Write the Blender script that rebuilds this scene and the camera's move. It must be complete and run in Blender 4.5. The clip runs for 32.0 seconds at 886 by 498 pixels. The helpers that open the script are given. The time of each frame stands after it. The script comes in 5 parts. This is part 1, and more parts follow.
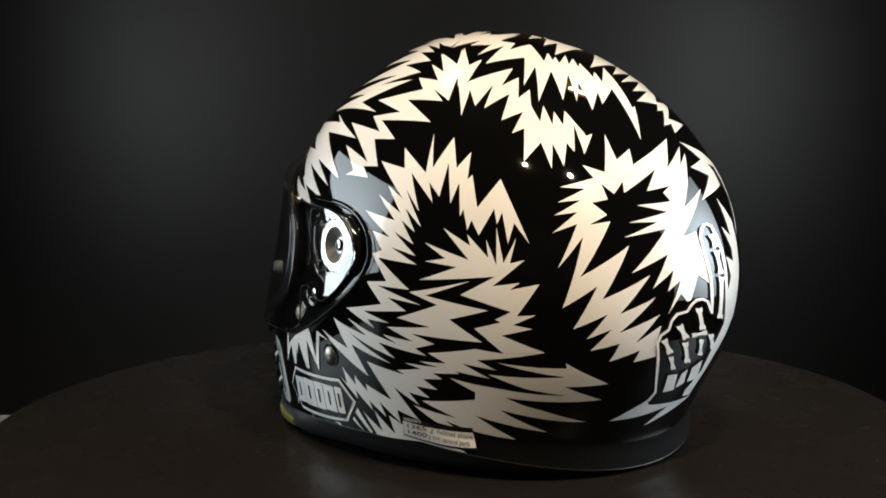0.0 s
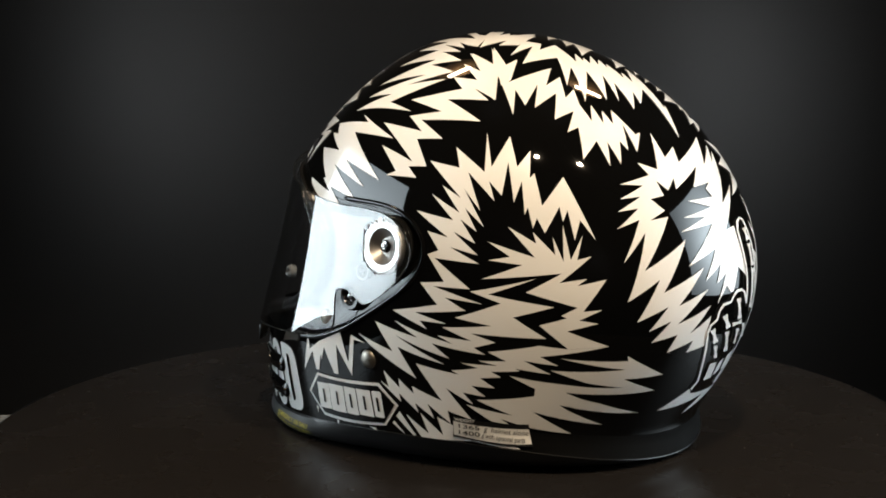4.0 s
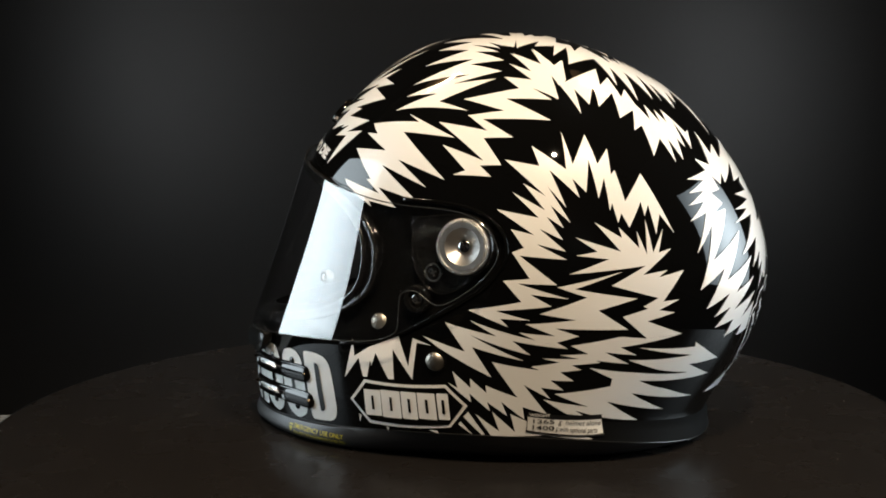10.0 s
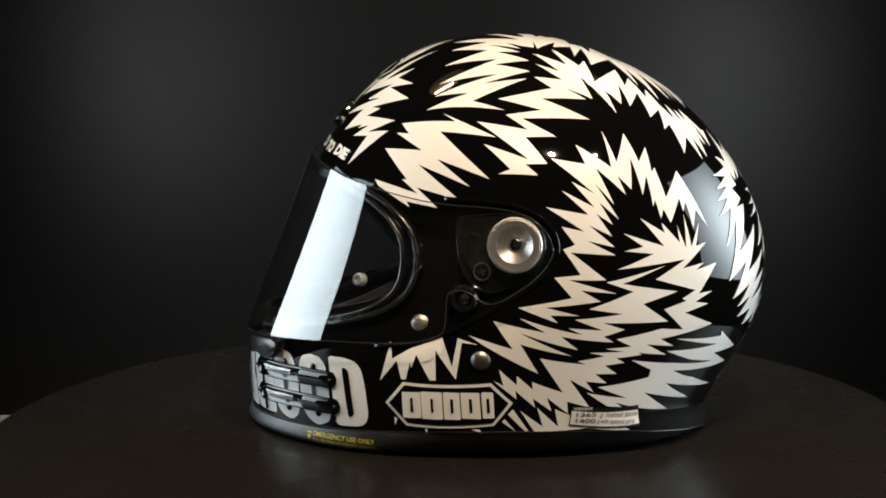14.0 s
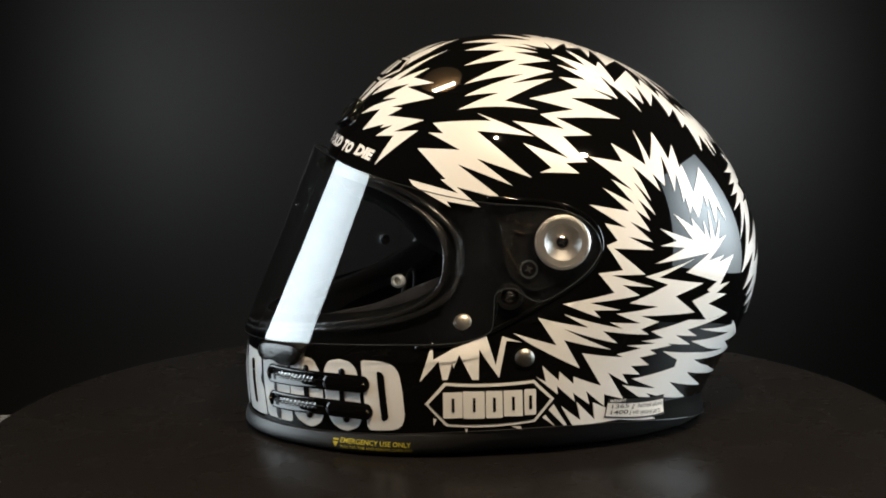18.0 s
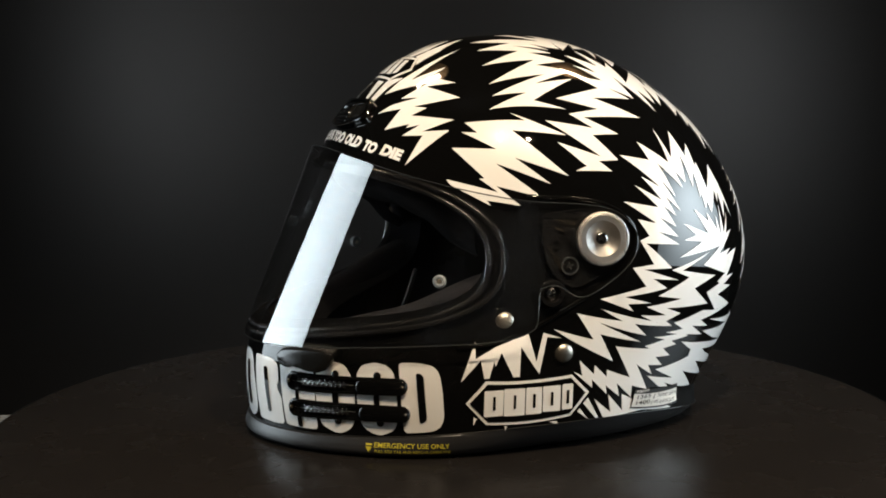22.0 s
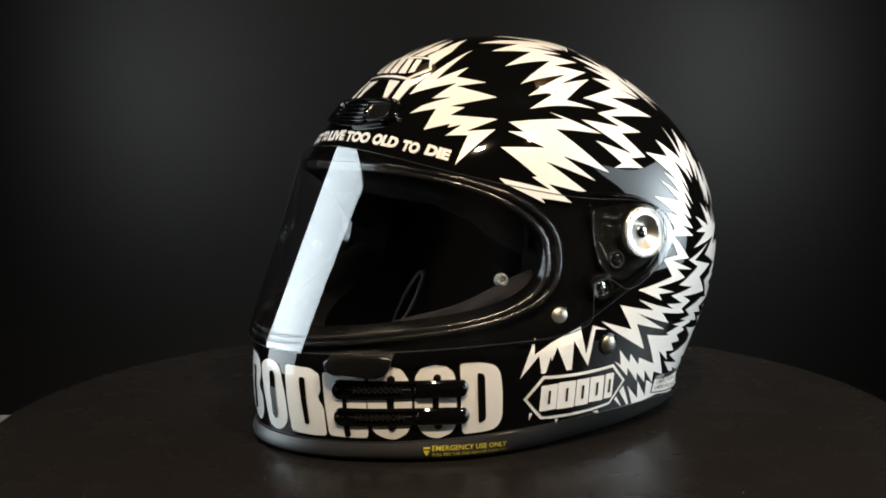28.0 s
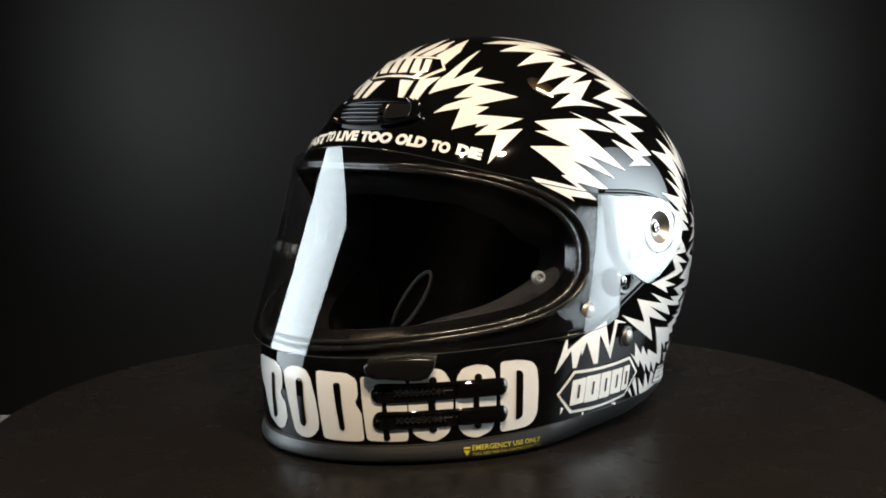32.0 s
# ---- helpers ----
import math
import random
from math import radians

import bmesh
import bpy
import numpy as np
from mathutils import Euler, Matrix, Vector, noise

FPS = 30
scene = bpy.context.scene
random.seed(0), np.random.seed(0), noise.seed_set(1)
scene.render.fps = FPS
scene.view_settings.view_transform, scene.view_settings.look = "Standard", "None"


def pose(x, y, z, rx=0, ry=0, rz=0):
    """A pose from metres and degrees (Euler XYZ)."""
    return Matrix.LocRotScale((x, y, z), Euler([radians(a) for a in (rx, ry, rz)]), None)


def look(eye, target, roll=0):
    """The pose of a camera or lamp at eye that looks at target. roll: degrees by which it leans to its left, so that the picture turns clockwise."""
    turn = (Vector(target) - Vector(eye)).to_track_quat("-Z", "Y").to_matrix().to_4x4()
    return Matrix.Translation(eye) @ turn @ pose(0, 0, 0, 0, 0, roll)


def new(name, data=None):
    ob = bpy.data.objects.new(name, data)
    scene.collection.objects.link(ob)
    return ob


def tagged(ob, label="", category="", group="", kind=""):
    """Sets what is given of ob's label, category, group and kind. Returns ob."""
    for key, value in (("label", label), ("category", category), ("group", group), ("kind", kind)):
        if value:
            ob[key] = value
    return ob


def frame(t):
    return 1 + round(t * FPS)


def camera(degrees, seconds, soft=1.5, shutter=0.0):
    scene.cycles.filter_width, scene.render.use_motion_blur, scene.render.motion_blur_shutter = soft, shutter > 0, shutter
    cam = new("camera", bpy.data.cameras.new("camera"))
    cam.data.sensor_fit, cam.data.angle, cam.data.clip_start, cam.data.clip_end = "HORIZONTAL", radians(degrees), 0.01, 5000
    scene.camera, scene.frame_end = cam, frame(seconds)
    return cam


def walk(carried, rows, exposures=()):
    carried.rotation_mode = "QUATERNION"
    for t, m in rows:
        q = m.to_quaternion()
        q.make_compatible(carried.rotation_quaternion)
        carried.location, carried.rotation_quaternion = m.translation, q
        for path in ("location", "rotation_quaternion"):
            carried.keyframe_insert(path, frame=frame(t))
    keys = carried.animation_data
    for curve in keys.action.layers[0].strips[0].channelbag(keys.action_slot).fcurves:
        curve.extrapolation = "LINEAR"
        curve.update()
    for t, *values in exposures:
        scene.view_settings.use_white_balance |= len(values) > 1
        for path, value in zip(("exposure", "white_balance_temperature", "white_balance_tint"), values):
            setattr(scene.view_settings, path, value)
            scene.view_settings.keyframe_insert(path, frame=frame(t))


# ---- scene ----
from mathutils import geometry

cam = camera(40.67, 32.0, 1.8)
EYE = (0.0, -0.79, 0.2068)
TARGET = (-0.0043, 0.2029, 0.0874)
walk(cam, [(0.0, look(EYE, TARGET, -0.69)), (32.0, look(EYE, TARGET, -0.69))])

# ---- world, lights ----
world = bpy.data.worlds.new("studio_world")
scene.world = world
world.use_nodes = True
world.node_tree.nodes["Background"].inputs[0].default_value = (0.6, 0.75, 1.0, 1)
world.node_tree.nodes["Background"].inputs[1].default_value = 0.0


def lamp(name, kind, at, target, power, colour, size=0.1, size_y=0.1):
    data = bpy.data.lights.new(name, kind)
    data.energy, data.color = power, colour
    if kind == "AREA":
        data.shape, data.size, data.size_y = "RECTANGLE", size, size_y
    else:
        data.shadow_soft_size = size
    if kind == "SPOT":
        data.spot_size, data.spot_blend = radians(52), 0.6
    ob = new(name, data)
    ob.matrix_world = look(at, target)
    return ob


CENTRE = (0.03, 0.0, 0.14)
COOL, WARM = (0.80, 0.93, 1.0), (1.0, 0.79, 0.55)
lamp("spot_light_a", "SPOT", (0.05, -0.95, 1.40), CENTRE, 74, WARM, 0.025)
lamp("spot_light_b", "SPOT", (0.55, -0.90, 1.35), CENTRE, 67, WARM, 0.025)


# ---- materials ----
def material(name, colour, rough, metal=0.0, coat=0.0, bump=0.0, scale=200.0, vary=0.0, spec=0.5, detail=40.0):
    m = bpy.data.materials.new(name)
    m.use_nodes = True
    nt = m.node_tree
    b = nt.nodes["Principled BSDF"]
    b.inputs["Base Color"].default_value = (*colour, 1)
    b.inputs["Roughness"].default_value = rough
    b.inputs["Metallic"].default_value = metal
    b.inputs["Coat Weight"].default_value = coat
    b.inputs["Coat Roughness"].default_value = 0.02
    b.inputs["Specular IOR Level"].default_value = spec
    co = nt.nodes.new("ShaderNodeTexCoord")
    if vary:
        big = nt.nodes.new("ShaderNodeTexNoise")
        big.inputs["Scale"].default_value = detail
        big.inputs["Detail"].default_value = 6
        nt.links.new(co.outputs["Object"], big.inputs["Vector"])
        ramp = nt.nodes.new("ShaderNodeMix")
        ramp.data_type = "RGBA"
        ramp.inputs["A"].default_value = (*[c * (1 - vary) for c in colour], 1)
        ramp.inputs["B"].default_value = (*[min(1, c * (1 + vary)) for c in colour], 1)
        nt.links.new(big.outputs["Fac"], ramp.inputs["Factor"])
        nt.links.new(ramp.outputs["Result"], b.inputs["Base Color"])
        mr = nt.nodes.new("ShaderNodeMapRange")
        mr.inputs["To Min"].default_value = max(0.0, rough * (1 - vary))
        mr.inputs["To Max"].default_value = min(1.0, rough * (1 + vary))
        nt.links.new(big.outputs["Fac"], mr.inputs["Value"])
        nt.links.new(mr.outputs["Result"], b.inputs["Roughness"])
    if bump:
        fine = nt.nodes.new("ShaderNodeTexNoise")
        fine.inputs["Scale"].default_value = scale
        fine.inputs["Detail"].default_value = 4
        nt.links.new(co.outputs["Object"], fine.inputs["Vector"])
        bp = nt.nodes.new("ShaderNodeBump")
        bp.inputs["Strength"].default_value = bump
        bp.inputs["Distance"].default_value = 0.001
        nt.links.new(fine.outputs["Fac"], bp.inputs["Height"])
        nt.links.new(bp.outputs["Normal"], b.inputs["Normal"])
    return m


def glowing_cloth(name, colour, strength, core, reach, edge):
    """The lit front of a softbox, brightest where the bulb stands behind it."""
    m = bpy.data.materials.new(name)
    m.use_nodes = True
    nt = m.node_tree
    nt.nodes.clear()
    co = nt.nodes.new("ShaderNodeTexCoord")
    far = nt.nodes.new("ShaderNodeVectorMath")
    far.operation = "DOT_PRODUCT"
    nt.links.new(co.outputs["Object"], far.inputs[0])
    nt.links.new(co.outputs["Object"], far.inputs[1])
    steps = [far.outputs["Value"]]
    for kind, value in (("MULTIPLY", -1 / reach ** 2), ("EXPONENT", 0), ("MULTIPLY", core * strength), ("ADD", edge * strength)):
        n = nt.nodes.new("ShaderNodeMath")
        n.operation = kind
        nt.links.new(steps[-1], n.inputs[0])
        n.inputs[1].default_value = value
        steps.append(n.outputs[0])
    glow = nt.nodes.new("ShaderNodeEmission")
    glow.inputs["Color"].default_value = (*colour, 1)
    nt.links.new(steps[-1], glow.inputs["Strength"])
    nt.links.new(glow.outputs[0], nt.nodes.new("ShaderNodeOutputMaterial").inputs[0])
    return m


def glow(name, colour, strength):
    m = bpy.data.materials.new(name)
    m.use_nodes = True
    m.node_tree.nodes.clear()
    e = m.node_tree.nodes.new("ShaderNodeEmission")
    e.inputs["Color"].default_value, e.inputs["Strength"].default_value = (*colour, 1), strength
    m.node_tree.links.new(e.outputs[0], m.node_tree.nodes.new("ShaderNodeOutputMaterial").inputs[0])
    return m


def clear_plastic(name, tint, rough):
    m = bpy.data.materials.new(name)
    m.use_nodes = True
    b = m.node_tree.nodes["Principled BSDF"]
    b.inputs["Base Color"].default_value = (*tint, 1)
    b.inputs["Transmission Weight"].default_value = 1.0
    b.inputs["Roughness"].default_value = rough
    b.inputs["IOR"].default_value = 1.61
    return m


BLACK = material("black_gloss_paint", (0.0025, 0.0025, 0.0025), 0.03, vary=0.15, detail=8)
WHITE = material("white_gloss_paint", (0.84, 0.83, 0.81), 0.35, coat=1.0, vary=0.03, detail=12)
RUBBER = material("black_rubber", (0.016, 0.016, 0.0168), 0.40, bump=0.15, scale=900, vary=0.15)
PLASTIC = material("black_plastic", (0.005, 0.005, 0.005), 0.09, bump=0.03, scale=700, vary=0.2)
SATIN = material("satin_black_plastic", (0.010, 0.010, 0.010), 0.3, bump=0.1, scale=900, vary=0.2)
ALU = material("brushed_aluminium", (0.74, 0.72, 0.69), 0.36, metal=1.0, bump=0.04, scale=1500, vary=0.1, detail=300)
STEEL = material("satin_steel", (0.34, 0.315, 0.275), 0.40, metal=1.0, bump=0.05, scale=1200, vary=0.1, detail=200)
CHROME = material("chromed_steel", (0.75, 0.74, 0.72), 0.1, metal=1.0, vary=0.05)
FABRIC = material("black_fabric", (0.0055, 0.0055, 0.0060), 0.95, bump=0.6, scale=1400, vary=0.3, spec=0.01)
LINING = material("grey_lining", (0.0095, 0.0095, 0.0112), 0.95, bump=0.6, scale=1400, vary=0.35, spec=0.05)
SEAL = material("black_seal_rubber", (0.0022, 0.0022, 0.0022), 0.09, bump=0.03, scale=900, vary=0.2, spec=0.4)
BEAD = material("satin_seal_bead", (0.006, 0.006, 0.0062), 0.15, bump=0.35, scale=260, vary=0.3, detail=120, spec=0.7)
SMOKE = material("smoky_plastic", (0.007, 0.007, 0.0066), 0.22, vary=0.2, detail=60)
EDGE = material("clear_plastic_edge", (0.020, 0.022, 0.024), 0.12, vary=0.2, detail=80)
NAPE = material("satin_black_nape_edge", (0.004, 0.004, 0.004), 0.60, bump=0.05, scale=900, vary=0.2, spec=0.03)
# warm metal tone: puts the lamps' gold glint into the colour of small parts
GLINT = material("warm_glint_metal", (0.16, 0.135, 0.10), 0.24, metal=1.0, vary=0.2, detail=300)
TAN = material("warm_lamp_reflector", (0.21, 0.133, 0.066), 0.6, vary=0.1)
CORD = material("woven_black_cord", (0.022, 0.022, 0.022), 0.6, bump=0.8, scale=1800, vary=0.3)
TUBE = glow("warm_lamp_glow", WARM, 95.0)
YELLOW = material("yellow_print", (0.48, 0.41, 0.03), 0.5, vary=0.05)
INK = material("black_ink", (0.006, 0.006, 0.006), 0.4, vary=0.1)
PAPER = material("white_label_film", (0.74, 0.73, 0.70), 0.45, vary=0.04, bump=0.03)
TABLE = material("black_laminate", (0.0092, 0.0080, 0.0073), 0.27, bump=0.05, scale=500, vary=0.15, detail=25, spec=0.07)
WALL = material("satin_black_wall_board", (0.0128, 0.0124, 0.0122), 0.38, bump=0.03, scale=300, vary=0.08, detail=3, spec=0.54)
WALL.node_tree.nodes["Principled BSDF"].inputs["Specular Tint"].default_value = (1.0, 0.895, 0.86, 1)
FLOOR = material("dark_floor", (0.02, 0.02, 0.02), 0.6, vary=0.2, detail=5, bump=0.1)
PALE = material("pale_grey_board", (0.14, 0.14, 0.135), 0.7, vary=0.1, bump=0.05)
CLEAR = material("milky_clear_plastic", (0.13, 0.145, 0.16), 0.12, vary=0.15, detail=600)
GLASS = clear_plastic("clear_polycarbonate", (1, 1, 1), 0.0)
DUST = material("grey_dust", (0.12, 0.115, 0.11), 0.9, vary=0.2)


# ---- building helpers ----
def finish(bm, name, mats, smooth=True, sharp=None):
    me = bpy.data.meshes.new(name)
    bm.to_mesh(me)
    bm.free()
    for m in mats if isinstance(mats, (list, tuple)) else [mats]:
        me.materials.append(m)
    if smooth:
        me.shade_smooth()
        if sharp:
            me.set_sharp_from_angle(angle=radians(sharp))
    return me


def part(name, bm, mat, parent, label="", smooth=True, sharp=35):
    ob = new(name, finish(bm, name, mat, smooth, sharp))
    ob.parent = parent
    if label:
        tagged(ob, label)
    return ob


def box_bm(cx, cy, cz, sx, sy, sz, bevel=0.0):
    bm = bmesh.new()
    bmesh.ops.create_cube(bm, size=1, matrix=Matrix.Translation((cx, cy, cz)) @ Matrix.Diagonal((sx, sy, sz, 1)))
    if bevel:
        bmesh.ops.bevel(bm, geom=bm.edges[:], offset=bevel, segments=2, profile=0.5, affect="EDGES")
    return bm


def lathe_bm(profile, n=48, m=Matrix()):
    """A turned solid: profile of (radius, height) from the axis to the axis."""
    bm = bmesh.new()
    rings = []
    for r, h in profile:
        if r < 1e-6:
            rings.append([bm.verts.new(m @ Vector((0, 0, h)))])
        else:
            rings.append([bm.verts.new(m @ Vector((r * math.cos(2 * math.pi * k / n), r * math.sin(2 * math.pi * k / n), h))) for k in range(n)])
    for a, b in zip(rings, rings[1:]):
        for k in range(n):
            l = (k + 1) % n
            if len(a) == 1:
                bm.faces.new((a[0], b[k], b[l]))
            elif len(b) == 1:
                bm.faces.new((a[k], a[l], b[0]))
            else:
                bm.faces.new((a[k], a[l], b[l], b[k]))
    bmesh.ops.recalc_face_normals(bm, faces=bm.faces[:])
    return bm


def tube_bm(points, radius, n=10, closed=False):
    bm = bmesh.new()
    pts = [Vector(p) for p in points]
    rings = []
    up = Vector((0.2, 0.3, 0.93))
    for i, p in enumerate(pts):
        a = pts[i - 1] if i or closed else p
        b = pts[(i + 1) % len(pts)] if i < len(pts) - 1 or closed else p
        d = (b - a).normalized()
        s = d.cross(up).normalized()
        u = s.cross(d)
        rings.append([bm.verts.new(p + radius * (math.cos(2 * math.pi * k / n) * s + math.sin(2 * math.pi * k / n) * u)) for k in range(n)])
    pairs = list(zip(rings, rings[1:])) + ([(rings[-1], rings[0])] if closed else [])
    for a, b in pairs:
        for k in range(n):
            bm.faces.new((a[k], a[(k + 1) % n], b[(k + 1) % n], b[k]))
    if not closed:
        bm.faces.new(rings[0][::-1])
        bm.faces.new(rings[-1])
    bmesh.ops.recalc_face_normals(bm, faces=bm.faces[:])
    return bm


def ribbon_bm(rings, closed=True):
    """Skin between rings of points, each ring of equal length."""
    bm = bmesh.new()
    vs = [[bm.verts.new(p) for p in r] for r in rings]
    n = len(vs[0])
    for a, b in zip(vs, vs[1:]):
        for k in range(n if closed else n - 1):
            l = (k + 1) % n
            bm.faces.new((a[k], a[l], b[l], b[k]))
    bmesh.ops.recalc_face_normals(bm, faces=bm.faces[:])
    return bm


# ---- the helmet's outer form: a smooth star-shaped body about a centre, front along +x, its left side +y ----
HEART = 0.145
ORDER = 8
FORM = [
    0.1457, -0.03205, -0.00448, 0.01166, -0.00539, 0.01123, -0.00561, 0.00661, -0.00615,
    0.00016, 0.00292, -0.00164, 0.00296, -0.00098, -0.00026, -0.00106, -0.00108, -0.00054,
    0.00149, -0.00103, -0.0002, 0.00062, 0.00116, 0.00013, -0.00063, 0.00091, -5e-05,
    5e-05, -0.00028, -0.00032, -2e-05, 0.00043, -0.00016, 0.00069, -0.00036, -2e-05,
    -9e-05, 6e-05, -1e-05, 0.00026, -4e-05, -0.00024, 0.00025, -0.00058, -0.00032,
]


def plain_radius(az, el):
    """Distance of the smooth body from the helmet's centre, for numpy angles in radians."""
    x, c = np.sin(el), np.cos(el)
    leg = {}
    for m in range(ORDER + 1):
        pmm = np.ones_like(x)
        for k in range(1, m + 1):
            pmm = pmm * c * math.sqrt((2 * k + 1) / (2 * k))
        leg[(m, m)] = pmm
        if m < ORDER:
            leg[(m + 1, m)] = math.sqrt(2 * m + 3) * x * pmm
        for l in range(m + 2, ORDER + 1):
            a = math.sqrt((4 * l * l - 1) / (l * l - m * m))
            b = math.sqrt(((l - 1) ** 2 - m * m) / (4 * (l - 1) ** 2 - 1))
            leg[(l, m)] = a * (x * leg[(l - 1, m)] - b * leg[(l - 2, m)])
    total, i = 0.0, 0
    for l in range(ORDER + 1):
        for m in range(l + 1):
            total = total + FORM[i] * leg[(l, m)] * np.cos(m * az)
            i += 1
    # the chin's upper edge stands out a little, so that the chin leans in below it
    up, side = np.degrees(el), np.abs(np.degrees(az))
    lean = np.clip((up + 37) / 11, 0, 1)
    fade = np.clip((-8 - up) / 14, 0, 1)
    front = np.clip((70 - side) / 35, 0, 1)
    for k in (lean, fade, front):
        k *= k * (3 - 2 * k)
    return total + 0.0019 * lean * fade * front


NECK = radians(-43.0)


def radius(az, el):
    """Distance of the outer skin, with the upright roll at the nape."""
    total = plain_radius(az, el)
    rear = np.clip((np.abs(np.degrees(az)) - 112) / 38, 0, 1)
    low = np.clip(np.degrees(NECK - el) / 2.5, 0, 1)
    upright = plain_radius(az, 0 * el + NECK) * math.cos(NECK) / np.cos(np.minimum(np.abs(el), 1.2))
    return total + np.maximum(upright * 1.004 - total, 0) * low * low * (3 - 2 * low) * rear * rear * (3 - 2 * rear)


def ways(az, el):
    return np.stack([np.cos(el) * np.cos(az), np.cos(el) * np.sin(az), np.sin(el)], -1)


def on_ways(d, h=0.0):
    d = d / np.linalg.norm(d, axis=-1, keepdims=True)
    r = radius(np.arctan2(d[..., 1], d[..., 0]), np.arcsin(np.clip(d[..., 2], -1, 1)))
    return d * (r + h)[..., None] + np.array([0, 0, HEART])


def skin(az, el, h=0.0):
    """Points of the skin, h metres proud, for angles in degrees."""
    return on_ways(ways(np.radians(np.asarray(az, float)), np.radians(np.asarray(el, float))), np.asarray(h, float) + 0 * np.asarray(az, float))


def skin_normals(d):
    e = np.cross(d, np.array([0.31, 0.17, 0.93]))
    e /= np.linalg.norm(e, axis=-1, keepdims=True)
    f = np.cross(d, e)
    n = np.cross(on_ways(d + 0.004 * e) - on_ways(d - 0.004 * e), on_ways(d + 0.004 * f) - on_ways(d - 0.004 * f))
    n /= np.linalg.norm(n, axis=-1, keepdims=True)
    return n * np.sign((n * d).sum(-1, keepdims=True))


def seat(az, el, h=0.0):
    """A pose on the skin: z out of it, x towards the back along it, y up."""
    d = ways(np.radians(np.array([az], float)), np.radians(np.array([el], float)))
    n = Vector(skin_normals(d)[0])
    p = Vector(on_ways(d)[0]) + n * h
    x = Vector((0, 0, 1)).cross(n).normalized()
    y = n.cross(x)
    return Matrix.Translation(p) @ Matrix((x, y, n)).transposed().to_4x4()


def hem_height(az):
    """Height of the paint's lower edge over the table, az in degrees."""
    a = np.radians(az)
    return 0.01316 + 0.0020 * np.cos(a) - 0.00577 * np.cos(2 * a) + 0.00198 * np.cos(3 * a) - 0.00043 * np.cos(4 * a) + 0.00046 * np.cos(5 * a)


def hem(az):
    """Elevation, in degrees, of the paint's lower edge."""
    az = np.asarray(az, float)
    lo, hi = np.full(az.shape, -65.0), np.full(az.shape, -25.0)
    for _ in range(30):
        mid = (lo + hi) / 2
        low = skin(az, mid)[..., 2] < hem_height(az)
        lo, hi = np.where(low, mid, lo), np.where(low, hi, mid)
    return (lo + hi) / 2


def wrap(bm, flat, h, name, mat, parent, label="", step=2.5):
    """Lays a flat drawing on the skin. Its x, y are degrees about the direction `flat`."""
    xs = [v.co.x for v in bm.verts]
    ys = [v.co.y for v in bm.verts]
    for lo, hi, n in ((min(xs), max(xs), (1, 0, 0)), (min(ys), max(ys), (0, 1, 0))):
        k = math.floor(lo / step) + 1
        while k * step < hi:
            bmesh.ops.bisect_plane(bm, geom=bm.verts[:] + bm.edges[:] + bm.faces[:], dist=1e-5, plane_co=(n[0] * k * step, n[1] * k * step, 0), plane_no=n)
            k += 1
    bmesh.ops.triangulate(bm, faces=[f for f in bm.faces if len(f.verts) > 4])
    c = np.array(flat)
    e = np.cross([0, 0, 1.0], c)
    e /= np.linalg.norm(e)
    f = np.cross(c, e)
    q = np.radians(np.array([v.co[:2] for v in bm.verts]))
    a = np.linalg.norm(q, axis=1, keepdims=True)
    s = np.where(a > 1e-9, np.sin(a) / np.maximum(a, 1e-9), 1)
    d = np.cos(a) * c + s * (q[:, :1] * e + q[:, 1:] * f)
    n = skin_normals(d)
    for v, p in zip(bm.verts, on_ways(d) + n * h):
        v.co = p
    for face in bm.faces:
        face.normal_update()
        if face.normal.dot(Vector(face.calc_center_median()) - Vector((0, 0, HEART))) < 0:
            face.normal_flip()
    me = finish(bm, name, mat)
    me.normals_split_custom_set_from_vertices([tuple(x) for x in n])
    ob = new(name, me)
    ob.parent = parent
    if label:
        tagged(ob, label)
    return ob


def paint(name, outline, mat, parent, h=0.0004, label=""):
    """A painted shape: its outline in degrees round the helmet and up it."""
    a = np.radians(np.array(outline, float).reshape(-1, 2))
    d = ways(a[:, 0], a[:, 1])
    c = d.mean(0)
    c /= np.linalg.norm(c)
    e = np.cross([0, 0, 1.0], c)
    e /= np.linalg.norm(e)
    f = np.cross(c, e)
    t = np.arccos(np.clip(d @ c, -1, 1))
    u, v = d @ e, d @ f
    k = np.degrees(t) / np.maximum(np.hypot(u, v), 1e-9)
    bm = bmesh.new()
    flat = [Vector((x, y)) for x, y in zip(u * k, v * k)]
    n = len(flat)
    places, _, faces, *_ = geometry.delaunay_2d_cdt(flat, [], [list(range(n))], 1, 1e-4)
    made = [bm.verts.new((x, y, 0)) for x, y in places]
    for tri in faces:
        bm.faces.new([made[i] for i in tri])
    return wrap(bm, c, h, name, mat, parent, label)


